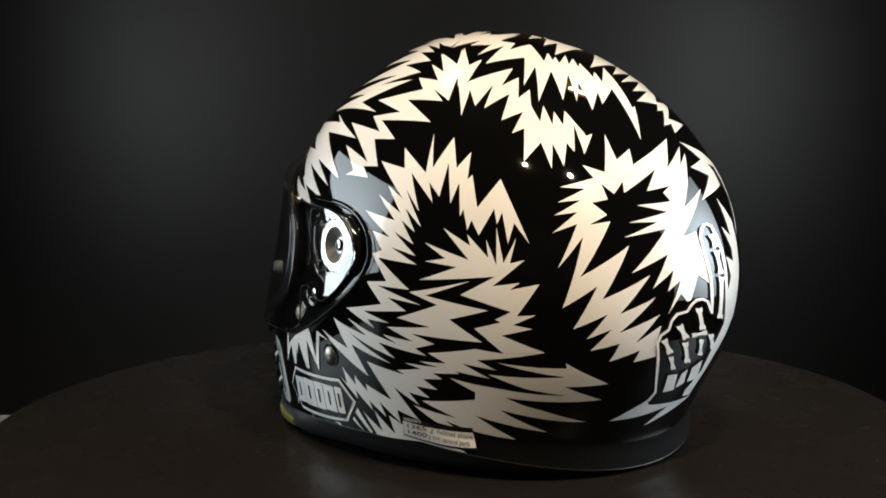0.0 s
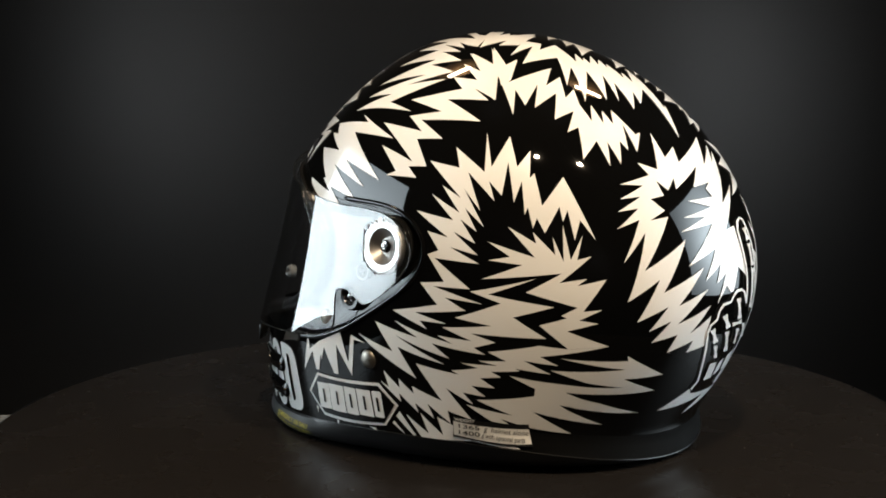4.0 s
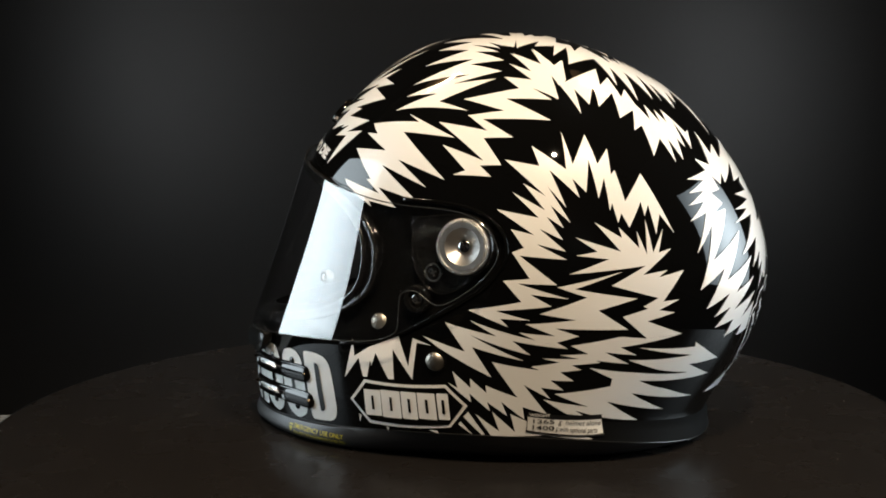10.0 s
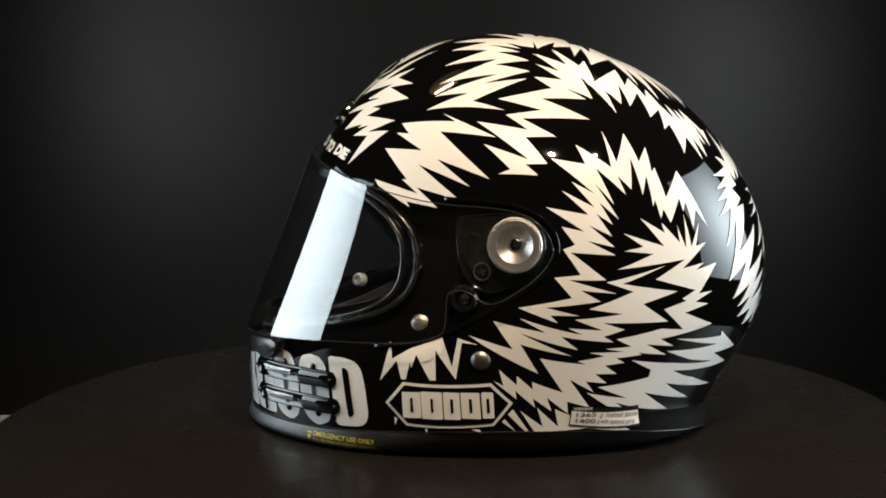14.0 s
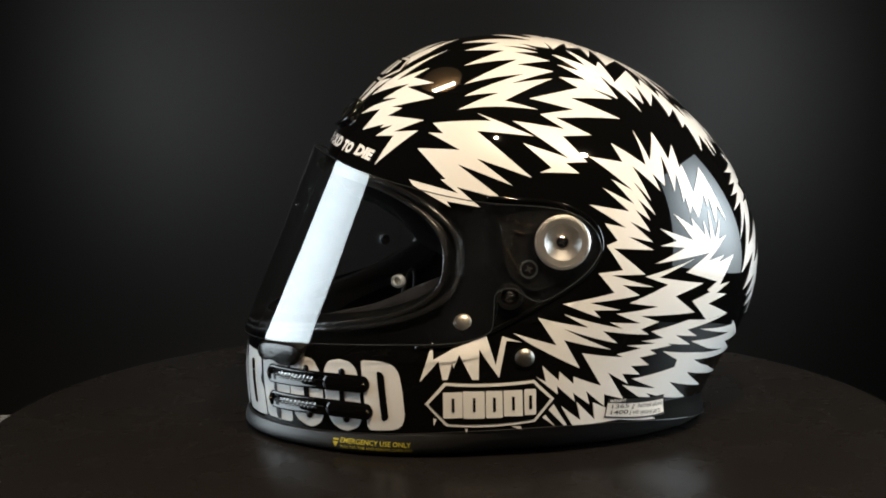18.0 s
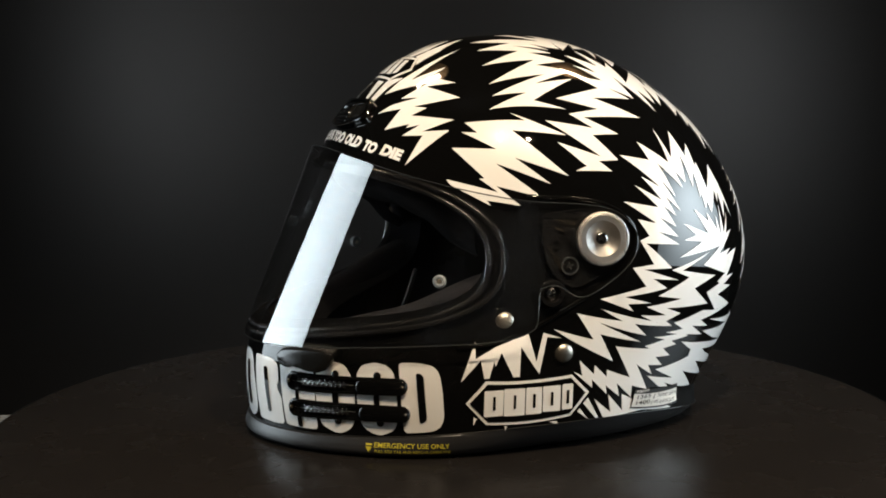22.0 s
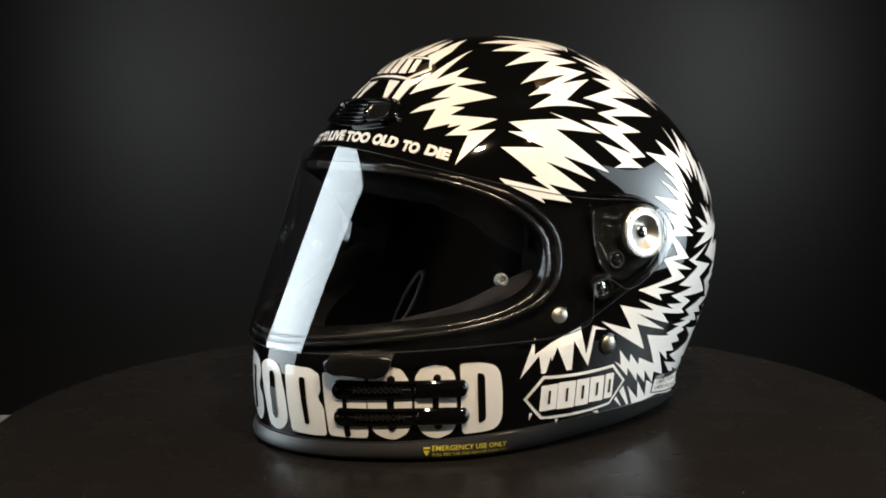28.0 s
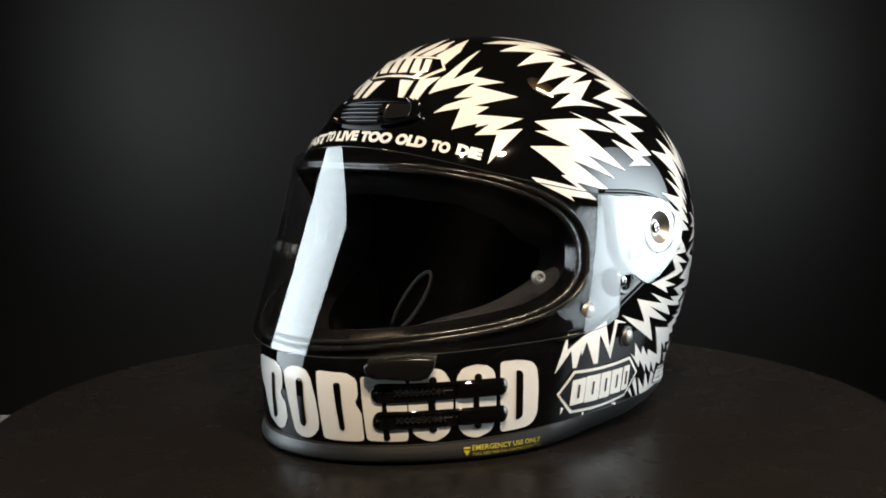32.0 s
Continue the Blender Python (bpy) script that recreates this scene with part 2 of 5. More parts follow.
def lettering(text, az, el, width, mat, parent, name, turn=0.0, h=0.0008, label="", shear=0.0, bold=0.0, tall=1.0, high=0.0):
    """Words laid on the skin about a point; width in degrees, and height if high is given."""
    cu = bpy.data.curves.new(name, "FONT")
    cu.body, cu.align_x, cu.align_y, cu.shear, cu.offset = text, "CENTER", "CENTER", shear, bold
    cu.resolution_u = 3
    tmp = new(name, cu)
    me = bpy.data.meshes.new_from_object(tmp.evaluated_get(bpy.context.evaluated_depsgraph_get()))
    bpy.data.objects.remove(tmp)
    bpy.data.curves.remove(cu)
    bm = bmesh.new()
    bm.from_mesh(me)
    bpy.data.meshes.remove(me)
    xs = [v.co.x for v in bm.verts]
    k = width / (max(xs) - min(xs))
    mid = (max(xs) + min(xs)) / 2
    t = radians(turn)
    if high:
        ys = [v.co.y for v in bm.verts]
        tall = high / (max(ys) - min(ys)) / k
    for v in bm.verts:
        x, y = (v.co.x - mid) * k, v.co.y * k * tall
        v.co = (x * math.cos(t) - y * math.sin(t), x * math.sin(t) + y * math.cos(t), 0)
    return wrap(bm, ways(np.radians(az), np.radians(el)), h, name, mat, parent, label, 4.0)


# ---- the room ----
def slab(name, cx, cy, cz, sx, sy, sz, mat):
    return tagged(new(name, finish(box_bm(cx, cy, cz, sx, sy, sz), name, mat, False)), kind="structure")


slab("floor", 0, 0.3, -0.85, 5.4, 5.4, 0.1, FLOOR)
slab("ceiling", 0, 0.3, 2.45, 5.4, 5.4, 0.1, WALL)
slab("wall_north", 0, 2.0, 0.8, 5.0, 0.1, 3.2, WALL)
slab("wall_south", 0, -2.2, 0.8, 5.0, 0.1, 3.2, WALL)
slab("wall_east", 2.55, -0.1, 0.8, 0.1, 4.3, 3.2, WALL)
slab("wall_west", -2.55, -0.1, 0.8, 0.1, 4.3, 3.2, WALL)

# ---- studio lamps, seen mirrored in the paint ----
for x, y in ((-0.465, 0.475), (0.615, 0.405)):
    strip = tagged(new("strip_lamp"), "warm strip lamp under a tan plate, hung from the ceiling", "lamp", "strip lamps")
    strip.matrix_world = look((x, y, 1.45), (x, 0, 0.14))
    part("lamp_tube", box_bm(0, 0, 0, 0.20, 0.05, 0.02, 0.004), TUBE, strip, "glowing warm strip", False)
    part("back_plate", lathe_bm([(0, 0.064), (0.165, 0.064), (0.17, 0.060), (0.165, 0.056), (0, 0.056)], 48, pose(0, -0.09, 0)), TAN, strip)
    for x0 in (-0.08, 0.08):
        part("clip", box_bm(x0, 0, 0.033, 0.012, 0.03, 0.046, 0.001), SATIN, strip)
    foot = strip.matrix_world.inverted()
    for dx in (-0.1, 0.1):
        top = strip.matrix_world @ Vector((dx, 0, 0.06))
        part("hanger_rod", tube_bm([foot @ top, foot @ Vector((top.x, top.y, 2.40))], 0.005, 10), SATIN, strip)
for x, y, w, low, shine in ((1.15, -0.0125, 0.875, -0.41, (9.2, 1.3, 0.335, 0.20)), (-1.15, 0.085, 0.73, -0.34, (5.9, 0.5, 0.35, 0.78))):
    s = 1 if x > 0 else -1
    softbox = tagged(new("softbox"), "black fabric softbox with a glowing front on a stand", "softbox", "softboxes")
    softbox.matrix_world = pose(x, y, 0.29)
    part("diffuser", box_bm(0, 0, (low + 0.41) / 2, 0.002, w, 0.41 - low), glowing_cloth("glowing_diffuser_cloth", COOL, *shine), softbox, "glowing white diffuser cloth", False)
    part("back", box_bm(s * 0.16, 0, 0, 0.012, w * 0.5, 0.42, 0.003), FABRIC, softbox)
    for a in (-1, 1):
        rows = [[(s * 0.004, a * w / 2, low), (s * 0.004, a * w / 2, 0.41)], [(s * 0.16, a * w / 4, -0.21), (s * 0.16, a * w / 4, 0.21)]]
        part("side_panel", ribbon_bm(rows, False), FABRIC, softbox)
    for end, inner_end in ((low, -0.21), (0.41, 0.21)):
        rows = [[(s * 0.004, -w / 2, end), (s * 0.004, w / 2, end)], [(s * 0.16, -w / 4, inner_end), (s * 0.16, w / 4, inner_end)]]
        part("side_panel", ribbon_bm(rows, False), FABRIC, softbox)
    part("stand_pole", tube_bm([(s * 0.18, 0, 0.05), (s * 0.18, 0, -1.08)], 0.014, 14), SATIN, softbox)
    part("stand_foot", lathe_bm([(0, 0.03), (0.16, 0.02), (0.17, 0.012), (0.17, 0), (0, 0)], 40, pose(s * 0.18, 0, -1.09)), SATIN, softbox)
for x, y, z in ((0.05, -0.95, 1.40), (0.55, -0.90, 1.35)):
    spot = tagged(new("spot_lamp"), "small black spot lamp hung from the ceiling", "lamp", "spot lamps")
    spot.matrix_world = look((x, y, z), CENTRE)
    part("housing", lathe_bm([(0.030, 0.0), (0.034, 0.0), (0.036, 0.03), (0.036, 0.12), (0.02, 0.13), (0.004, 0.13), (0.004, 0.10), (0.028, 0.06), (0.030, 0.0)], 32), SATIN, spot)
    foot = spot.matrix_world.inverted()
    top = spot.matrix_world @ Vector((0, 0, 0.13))
    part("hanger_rod", tube_bm([foot @ top, foot @ Vector((top.x, top.y, 2.40))], 0.006, 10), SATIN, spot)

# ---- turntable ----
turntable = tagged(new("turntable"), "round black laminate turntable disc, slowly turning", "turntable")
part("disc", lathe_bm([(0, 0), (0.2995, 0), (0.3010, -0.0008), (0.3010, -0.017), (0, -0.017)], 160), TABLE, turntable)
part("edge_band", lathe_bm([(0.3011, -0.0006), (0.3022, -0.0010), (0.3026, -0.0022), (0.3026, -0.0160), (0.3015, -0.0175), (0.3011, -0.0175)], 160), SATIN, turntable, "black edge band")
rnd = random.Random(5)
bm = bmesh.new()
for k in range(46):
    r, a, w = 0.295 * math.sqrt(rnd.random()), rnd.uniform(0, 6.283), rnd.uniform(0.00018, 0.00045)
    bmesh.ops.create_icosphere(bm, subdivisions=1, radius=w, matrix=Matrix.Translation((r * math.cos(a), r * math.sin(a), w * 0.6)))
tagged(part("dust", bm, DUST, turntable, "scattered grey dust specks"), kind="stuff")
plinth = tagged(new("plinth"), "dark square plinth carrying the turntable", "plinth")
part("plinth_body", box_bm(0, 0, -0.42, 0.36, 0.36, 0.76, 0.004), SATIN, plinth)
part("bearing", lathe_bm([(0, -0.0175), (0.10, -0.0175), (0.102, -0.02), (0.102, -0.04), (0, -0.04)], 64), STEEL, plinth)
ledge = tagged(new("ledge"), "low pale grey board beyond the turntable", "board")
part("board", box_bm(-0.85, 0.455, -0.1569, 0.75, 0.25, 0.018, 0.002), PALE, ledge)
part("trestle", box_bm(-0.85, 0.455, -0.4830, 0.06, 0.2, 0.6341, 0.003), SATIN, ledge)

# ---- helmet ----
helmet = tagged(new("motorcycle_helmet"), "glossy black full-face helmet with white jagged flashes and clear visor", "helmet")


# the recess that takes the visor, and the visor's own edge: degrees round and up
RECESS_TOP = [(0, 17.8), (16, 16.7), (34, 13.2), (50, 9.3), (65, 5.9), (80, 4.3), (94, 3.5), (102, 1.4), (107, -2.5), (108.5, -7.0)]
RECESS_LOW = [(0, -26.8), (23, -27.6), (35, -28.3), (48, -29.4), (60, -30.3), (70, -30.5), (80, -28.4), (88, -25.0), (96, -20.8), (103, -16.2), (107.5, -11.0), (108.5, -7.0)]
VISOR_TOP = [(0, 17.8), (16, 16.7), (34, 13.2), (50, 9.3), (65, 5.7), (80, 3.2), (93, 2.4), (100, 1.0), (104.8, -2.8), (106.3, -7.0)]
VISOR_LOW = [(0, -25.4), (23, -26.1), (35, -26.7), (48, -27.7), (60, -28.6), (68, -29.2), (75, -28.7), (79.8, -27.3), (80.8, -26.0), (81.0, -23.0), (81.1, -19.6), (81.4, -17.9),
             (83.4, -17.1), (86.0, -17.2), (88.2, -18.8), (90.3, -20.2), (92.2, -20.4), (94.4, -19.7), (98.4, -17.2), (101.8, -14.6), (104.6, -11.4), (106.0, -8.8), (106.3, -7.0)]


def softened(points, passes=3, closed=False):
    """Cuts the corners of an outline until it runs smoothly."""
    pts = [tuple(p) for p in points]
    for _ in range(passes):
        pairs = list(zip(pts, pts[1:])) + ([(pts[-1], pts[0])] if closed else [])
        cut = []
        for (a, e), (c, f) in pairs:
            cut += [(0.75 * a + 0.25 * c, 0.75 * e + 0.25 * f), (0.25 * a + 0.75 * c, 0.25 * e + 0.75 * f)]
        pts = cut if closed else [pts[0]] + cut + [pts[-1]]
    return pts


def edges_of(top, low):
    ring = softened(top + low[-2::-1])
    tip = max(range(len(ring)), key=lambda k: ring[k][0])
    return ring, ring[:tip + 1], ring[:tip - 1:-1]


recess_ring, RECESS_TOP, RECESS_LOW = edges_of(RECESS_TOP, RECESS_LOW)
visor_ring, VISOR_TOP, VISOR_LOW = edges_of(VISOR_TOP, VISOR_LOW)
END = VISOR_TOP[-1][0]


def in_port(az, el, grow=1.0):
    """Below 1 inside the eye port, for degrees; grow widens it."""
    a = np.abs(az) / (69.0 * grow)
    c = -7.0 - 4.0 * np.minimum(a, 1.2) ** 2
    up = np.asarray(el) - c
    k = np.where(up > 0, np.abs(up) / (18.8 * grow), np.abs(up) / (17.4 * grow))
    return a ** 3.2 + np.where(up > 0, k ** 2.2, k ** 3.0)


def port_edge(phi, grow=1.0):
    """The port's outline, by the angle about its middle (arrays): az, el in degrees."""
    lo, hi = np.zeros_like(phi), np.full_like(phi, 100.0)
    for _ in range(40):
        mid = (lo + hi) / 2
        inside = in_port(mid * np.cos(phi), -9.0 + mid * np.sin(phi), grow) < 1
        lo, hi = np.where(inside, mid, lo), np.where(inside, hi, mid)
    return lo * np.cos(phi), -9.0 + lo * np.sin(phi)


def shell_bm(cut=1.03):
    bm = bmesh.new()
    azs = np.arange(-180, 180, 1.5)
    n = 96
    rows = []
    low = hem(azs)
    for i in range(n):
        t = i / n
        el = low + (90 - low) * t
        rows.append([(a, e, bm.verts.new(p)) for a, e, p in zip(azs, el, skin(azs, el))])
    top = bm.verts.new(skin([0.0], [90.0])[0])
    m = len(azs)
    for a, b in zip(rows, rows[1:]):
        for k in range(m):
            l = (k + 1) % m
            ca, ce = (a[k][0] + 0.75 + 180) % 360 - 180, (a[k][1] + b[k][1]) / 2
            if in_port(ca, ce, cut) > 1:
                face = bm.faces.new((a[k][2], a[l][2], b[l][2], b[k][2]))
                if abs(ca) > 122 and ce < -43.5:
                    face.material_index = 1
    for k in range(m):
        bm.faces.new((rows[-1][k][2], rows[-1][(k + 1) % m][2], top))
    bmesh.ops.delete(bm, geom=[v for v in bm.verts if not v.link_faces], context="VERTS")
    for row in rows:
        for a, e, v in row:
            if v.is_valid and 40 < abs(a) < 110:
                top = np.interp(abs(a), *np.array(RECESS_TOP).T) - e
                low = e - np.interp(abs(a), *np.array(RECESS_LOW).T)
                k = min(top, low, 110 - abs(a)) - 2.0
                k = max(0.0, min(1.0, k / 2.5)) * max(0.0, min(1.0, (abs(a) - 45) / 20))
                d = v.co - Vector((0, 0, HEART))
                v.co -= d.normalized() * 0.003 * k
    return bm


shell = part("shell", shell_bm(), [BLACK, NAPE], helmet, "glossy black painted shell", sharp=None)
inner = shell_bm(1.5)
for v in inner.verts:
    d = v.co - Vector((0, 0, HEART))
    v.co = v.co - d.normalized() * 0.03
bmesh.ops.reverse_faces(inner, faces=inner.faces[:])
for face in inner.faces:
    face.material_index = 0
part("liner", inner, FABRIC, helmet, "black padded lining", sharp=None)


# lower trim: a soft grey-black rubber edge down to the table
azs = np.arange(-180, 180, 2.0)
edge = skin(azs, hem(azs))
out = edge - np.array([0, 0, HEART])
out[:, 2] = 0
out /= np.linalg.norm(out, axis=1, keepdims=True)
tuck = np.clip((np.abs(azs) - 40) / 50, 0, 1)
tuck = tuck * tuck * (3 - 2 * tuck)
TRIM = [(0.0, 0.0, 0.0), (0.0012, -0.0018, 0.05), (0.0024, -0.0052, 0.3), (0.0033, -0.0096, 0.58), (0.0030, -0.0130, 0.74), (0.0014, -0.0160, 0.88), (-0.0015, -0.0180, 0.96), (-0.0050, -0.0190, 1.0)]
rings = []
for side, more, drop in [(-0.004, 0, -0.02)] + TRIM + [(-0.020, -0.010, 1.0), (-0.024, -0.010, 0.8), (-0.028, -0.010, -0.6)]:
    r = edge + out * (side + more * tuck)[:, None]
    r[:, 2] = edge[:, 2] * (1 - drop) + 0.0004 * drop
    rings.append(r)


def on_trim(az, z, h):
    """A point h proud of the lower trim, az degrees round and z above the table."""
    p = skin(np.array([az]), hem(np.array([az])))[0]
    side, more, drop = np.array(TRIM).T
    k = min(max((abs(az) - 40) / 50, 0), 1)
    d = (p[2] - z) / (p[2] - 0.0004)
    r = np.hypot(p[0], p[1])
    f = (r + np.interp(d, drop, side + more * k * k * (3 - 2 * k)) + h) / r
    return (p[0] * f, p[1] * f, z)


part("lower_trim", ribbon_bm(rings), RUBBER, helmet, "matt dark grey rubber lower trim")
bead = edge + out * 0.0002
bead[:, 2] += 0.0003
part("hem_bead", tube_bm([tuple(p) for p in bead], 0.0003, 8, True), SATIN, helmet, "thin satin seam over the trim")

# eye-port seal
phi = np.linspace(0, 2 * math.pi, 240, endpoint=False)
rings = []
for grow, h in ((0.972, -0.010), (0.978, -0.002), (0.985, 0.0008), (0.996, 0.0017), (1.006, 0.0015), (1.018, 0.0002), (1.028, 0.0004), (1.036, 0.0016), (1.048, 0.0020), (1.058, 0.0012), (1.066, -0.0015)):
    rings.append(skin(*port_edge(phi, grow), h))
seal = part("eye_port_seal", ribbon_bm(rings), SEAL, helmet, "black ribbed rubber seal round the eye port")
rim = skin(*port_edge(phi, 0.976), -0.005)
inwards = -rim * np.array([1, 1, 0])
inwards /= np.linalg.norm(inwards, axis=1, keepdims=True)
below = np.clip(-np.sin(phi), 0, 1)[:, None] * np.array([0, 0, -1.0])
rings = [rim + inwards * s + below * k for s, k in ((0.038, 0.016), (0.020, 0.007), (0.010, 0.002), (0.0, 0.0))]
part("port_lining", ribbon_bm(rings), FABRIC, helmet, "black fabric edge inside the eye port", sharp=None)
for grow, h, r in ((0.990, 0.0010, 0.0017), (1.044, 0.0012, 0.0019)):
    part("seal_bead", tube_bm([tuple(p) for p in skin(*port_edge(phi, grow), h)], r, 12, True), BEAD, seal, sharp=None)
az = np.linspace(-64, 64, 90)
low_edge = np.interp(np.abs(az), (0, 11, 34, 47, 55, 64), (4.2, 3.6, 1.5, -3.8, -10.5, -15.0))
high_edge = np.interp(np.abs(az), (0, 20, 42, 50, 60, 64), (13.0, 12.5, 8.2, 5.5, 0.5, -4.0))
rows = [skin(az, high_edge + (low_edge - high_edge) * t, -0.014 - 0.014 * t + 0.006 * math.sin(math.pi * t)) for t in np.linspace(0, 1, 14)]
rows += [skin(az, low_edge + 2, -0.036)]
part("brow_pad", ribbon_bm(rows, False), FABRIC, helmet, "black fabric brow lining", sharp=None)

# visor: clear, from the brow to the side pivots, cut out round the stop bolt
def along(outline, a):
    return np.interp(np.abs(a), *np.array(outline).T)


def eased(x):
    x = np.clip(x, 0, 1)
    return x * x * (3 - 2 * x)


# how far the sheet stands out beyond its edges' line, degree by degree round from the front
STAND = np.interp(np.abs(np.arange(-5, 146)), (0, 36, 46, 54, 62, 70, 74, 78, 82, 86, 90, 94, 98, 102, 106, 112, 122),
                  (0.0031, 0.0031, 0.0033, 0.0037, 0.0042, 0.0048, 0.0049, 0.0051, 0.0052, 0.00515, 0.0052, 0.0053, 0.0055, 0.0058, 0.0059, 0.0040, 0.0))
STAND = np.convolve(STAND, np.hanning(13)[1:-1] / np.hanning(13).sum(), mode="valid")


def sheet_place(a, e, h):
    """Where the visor's sheet lies at a degrees round and e up: nearly straight from brow to chin."""
    g = np.linspace(-92, 92, 121)
    top, low = along(RECESS_TOP, a), along(RECESS_LOW, a)
    keep = np.clip((np.abs(a) - 72) / 18, 0, 1)[:, None]
    ends = []
    for outline, own in ((RECESS_TOP, top), (RECESS_LOW, low)):
        ref = skin(g, along(outline, g), h)
        even = np.stack([np.polyval(np.polyfit(g / 100, ref[:, k], 6), a / 100) for k in range(3)], -1)
        ends.append(even * (1 - keep) + skin(a, own, h) * keep)
    t = (e - low) / (top - low + 1e-6)
    bend = (0.04 + 0.3 * eased((np.abs(a) - 45) / 50))[:, None]
    p = (ends[1] + (ends[0] - ends[1]) * t[:, None]) * (1 - bend) + skin(a, e, h) * bend
    out = np.stack([np.cos(np.radians(a)), np.sin(np.radians(a)), 0 * a], -1)
    return p + out * np.interp(np.abs(a), np.arange(141), STAND)[:, None]


PIVOT = (98.4, -7.1)  # degrees round and up


def visor_bm(h, lip):
    a = np.concatenate([END * np.sin(np.linspace(0, math.pi / 2, 60)), np.linspace(79.5, 82.5, 25)])
    a = np.unique(np.round(a, 4))
    a = np.concatenate([-a[:0:-1], a])
    top, low = along(VISOR_TOP, a), along(VISOR_LOW, a)
    bm = ribbon_bm([sheet_place(a, low + (top - low) * t, h) for t in np.linspace(0, 1, 33)], False)
    for side in (1, -1):  # a round hole under each pivot disc
        back = seat(PIVOT[0] * side, PIVOT[1]).inverted()
        inner = [v for v in bm.verts if abs((q := back @ v.co).z) < 0.02 and math.hypot(q.x, q.y) < 0.0138]
        bmesh.ops.delete(bm, geom=inner, context="VERTS")
    bmesh.ops.remove_doubles(bm, verts=bm.verts[:], dist=1e-5)
    bmesh.ops.solidify(bm, geom=bm.faces[:], thickness=lip)
    bmesh.ops.recalc_face_normals(bm, faces=bm.faces[:])
    return bm


visor = part("visor", visor_bm(0.0045, 0.0011), GLASS, helmet, "clear curved visor, closed", sharp=40)
visor.visible_shadow = False
o = np.array(visor_ring)
o = np.concatenate([o, o[-2:0:-1] * (-1, 1)])
part("visor_rim", tube_bm([tuple(p) for p in sheet_place(o[:, 0], o[:, 1], 0.0040)], 0.00035, 8, True), EDGE, helmet, "clear visor edge, catching the light")
for side in (1, -1):
    az, el = np.array([p for p in recess_ring if p[0] > (78 if p[1] > -7 else 60)]).T
    part("recess_lip", tube_bm([tuple(p) for p in skin(side * az, el, 0.0)], 0.0015, 10), BLACK, helmet, "raised lip round the visor recess", sharp=None)


def pad(name, outline, h, mat, parent, label="", base=-0.001):
    """A raised plate on the skin with upright sides."""
    ob = paint(name, outline, mat, parent, h, label)
    bm = bmesh.new()
    bm.from_mesh(ob.data)
    rim = [e for e in bm.edges if e.is_boundary]
    made = bmesh.ops.extrude_edge_only(bm, edges=rim)["geom"]
    for v in (g for g in made if isinstance(g, bmesh.types.BMVert)):
        d = v.co - Vector((0, 0, HEART))
        v.co -= d.normalized() * (h - base)
    rim = [e for e in bm.edges if not e.is_boundary and len(e.link_faces) == 2 and e.calc_face_angle(0) > 0.9]
    bmesh.ops.bevel(bm, geom=rim, offset=min(0.0012, h * 0.35), segments=2, profile=0.5, affect="EDGES")
    bmesh.ops.recalc_face_normals(bm, faces=bm.faces[:])
    old = ob.data
    ob.data = finish(bm, name, mat, True, 40)
    bpy.data.meshes.remove(old)
    return ob


def screw(name, m, r, h, mat, parent, label=""):
    """A domed round head; its crossed recess is only drawn, by dark bars."""
    ob = part(name, lathe_bm([(0, h), (r * 0.55, h * 0.96), (r * 0.85, h * 0.75), (r, h * 0.35), (r, -0.002), (0, -0.002)], 28, m), mat, parent, label)
    # black bars laid on top, painting the shade of a crossed slot
    for turn in (20, 110):
        part("recess", box_bm(0, 0, 0, r * 1.0, r * 0.2, 0.0006), INK, ob).matrix_local = m @ pose(0, 0, h + 0.0001, 0, 0, turn)
    return ob


TV = [(-22.0, 26.2), (-23.0, 27.2), (-22.8, 31.6), (-21.6, 33.2), (-19.0, 33.9), (-8.0, 34.9), (4.0, 35.0), (16.6, 34.6), (19.6, 33.8), (21.2, 31.6), (22.0, 28.4), (21.2, 26.6), (18.6, 25.7), (8.0, 24.8), (-4.0, 24.5), (-19.0, 25.3)]
VL = [(18.6, -36.3), (19.1, -35.3), (20.4, -35.0), (31.5, -37.1), (46.0, -39.3), (47.6, -40.0), (48.1, -41.2), (47.5, -42.1), (45.8, -42.2), (31.3, -39.7), (20.4, -37.9), (18.9, -37.3)]
VU = [(18.4, -32.2), (18.9, -31.1), (20.1, -30.8), (31.7, -32.7), (45.7, -34.4), (47.3, -35.0), (48.0, -36.4), (47.2, -37.4), (45.6, -37.5), (31.6, -35.6), (20.4, -33.8), (18.9, -33.2)]
TAB = [(17.8, -26.6), (21.8, -26.3), (32.2, -27.3), (31.7, -29.3), (30.1, -30.7), (25.8, -30.1), (23.4, -29.1), (20.6, -29.3), (18.0, -28.3)]
BASEPL = [(83.3, -0.6), (88.6, 0.1), (94.0, 0.6), (100.4, 0.0), (103.8, -3.4), (104.4, -8.0), (102.0, -12.6), (97.0, -16.6), (92.6, -18.8), (90.0, -18.7), (87.2, -17.2), (85.0, -14.8), (83.7, -11.9), (83.2, -7.5), (83.0, -3.1)]


def turned_about(outline, side):
    return [(a * side, e) for a, e in outline]


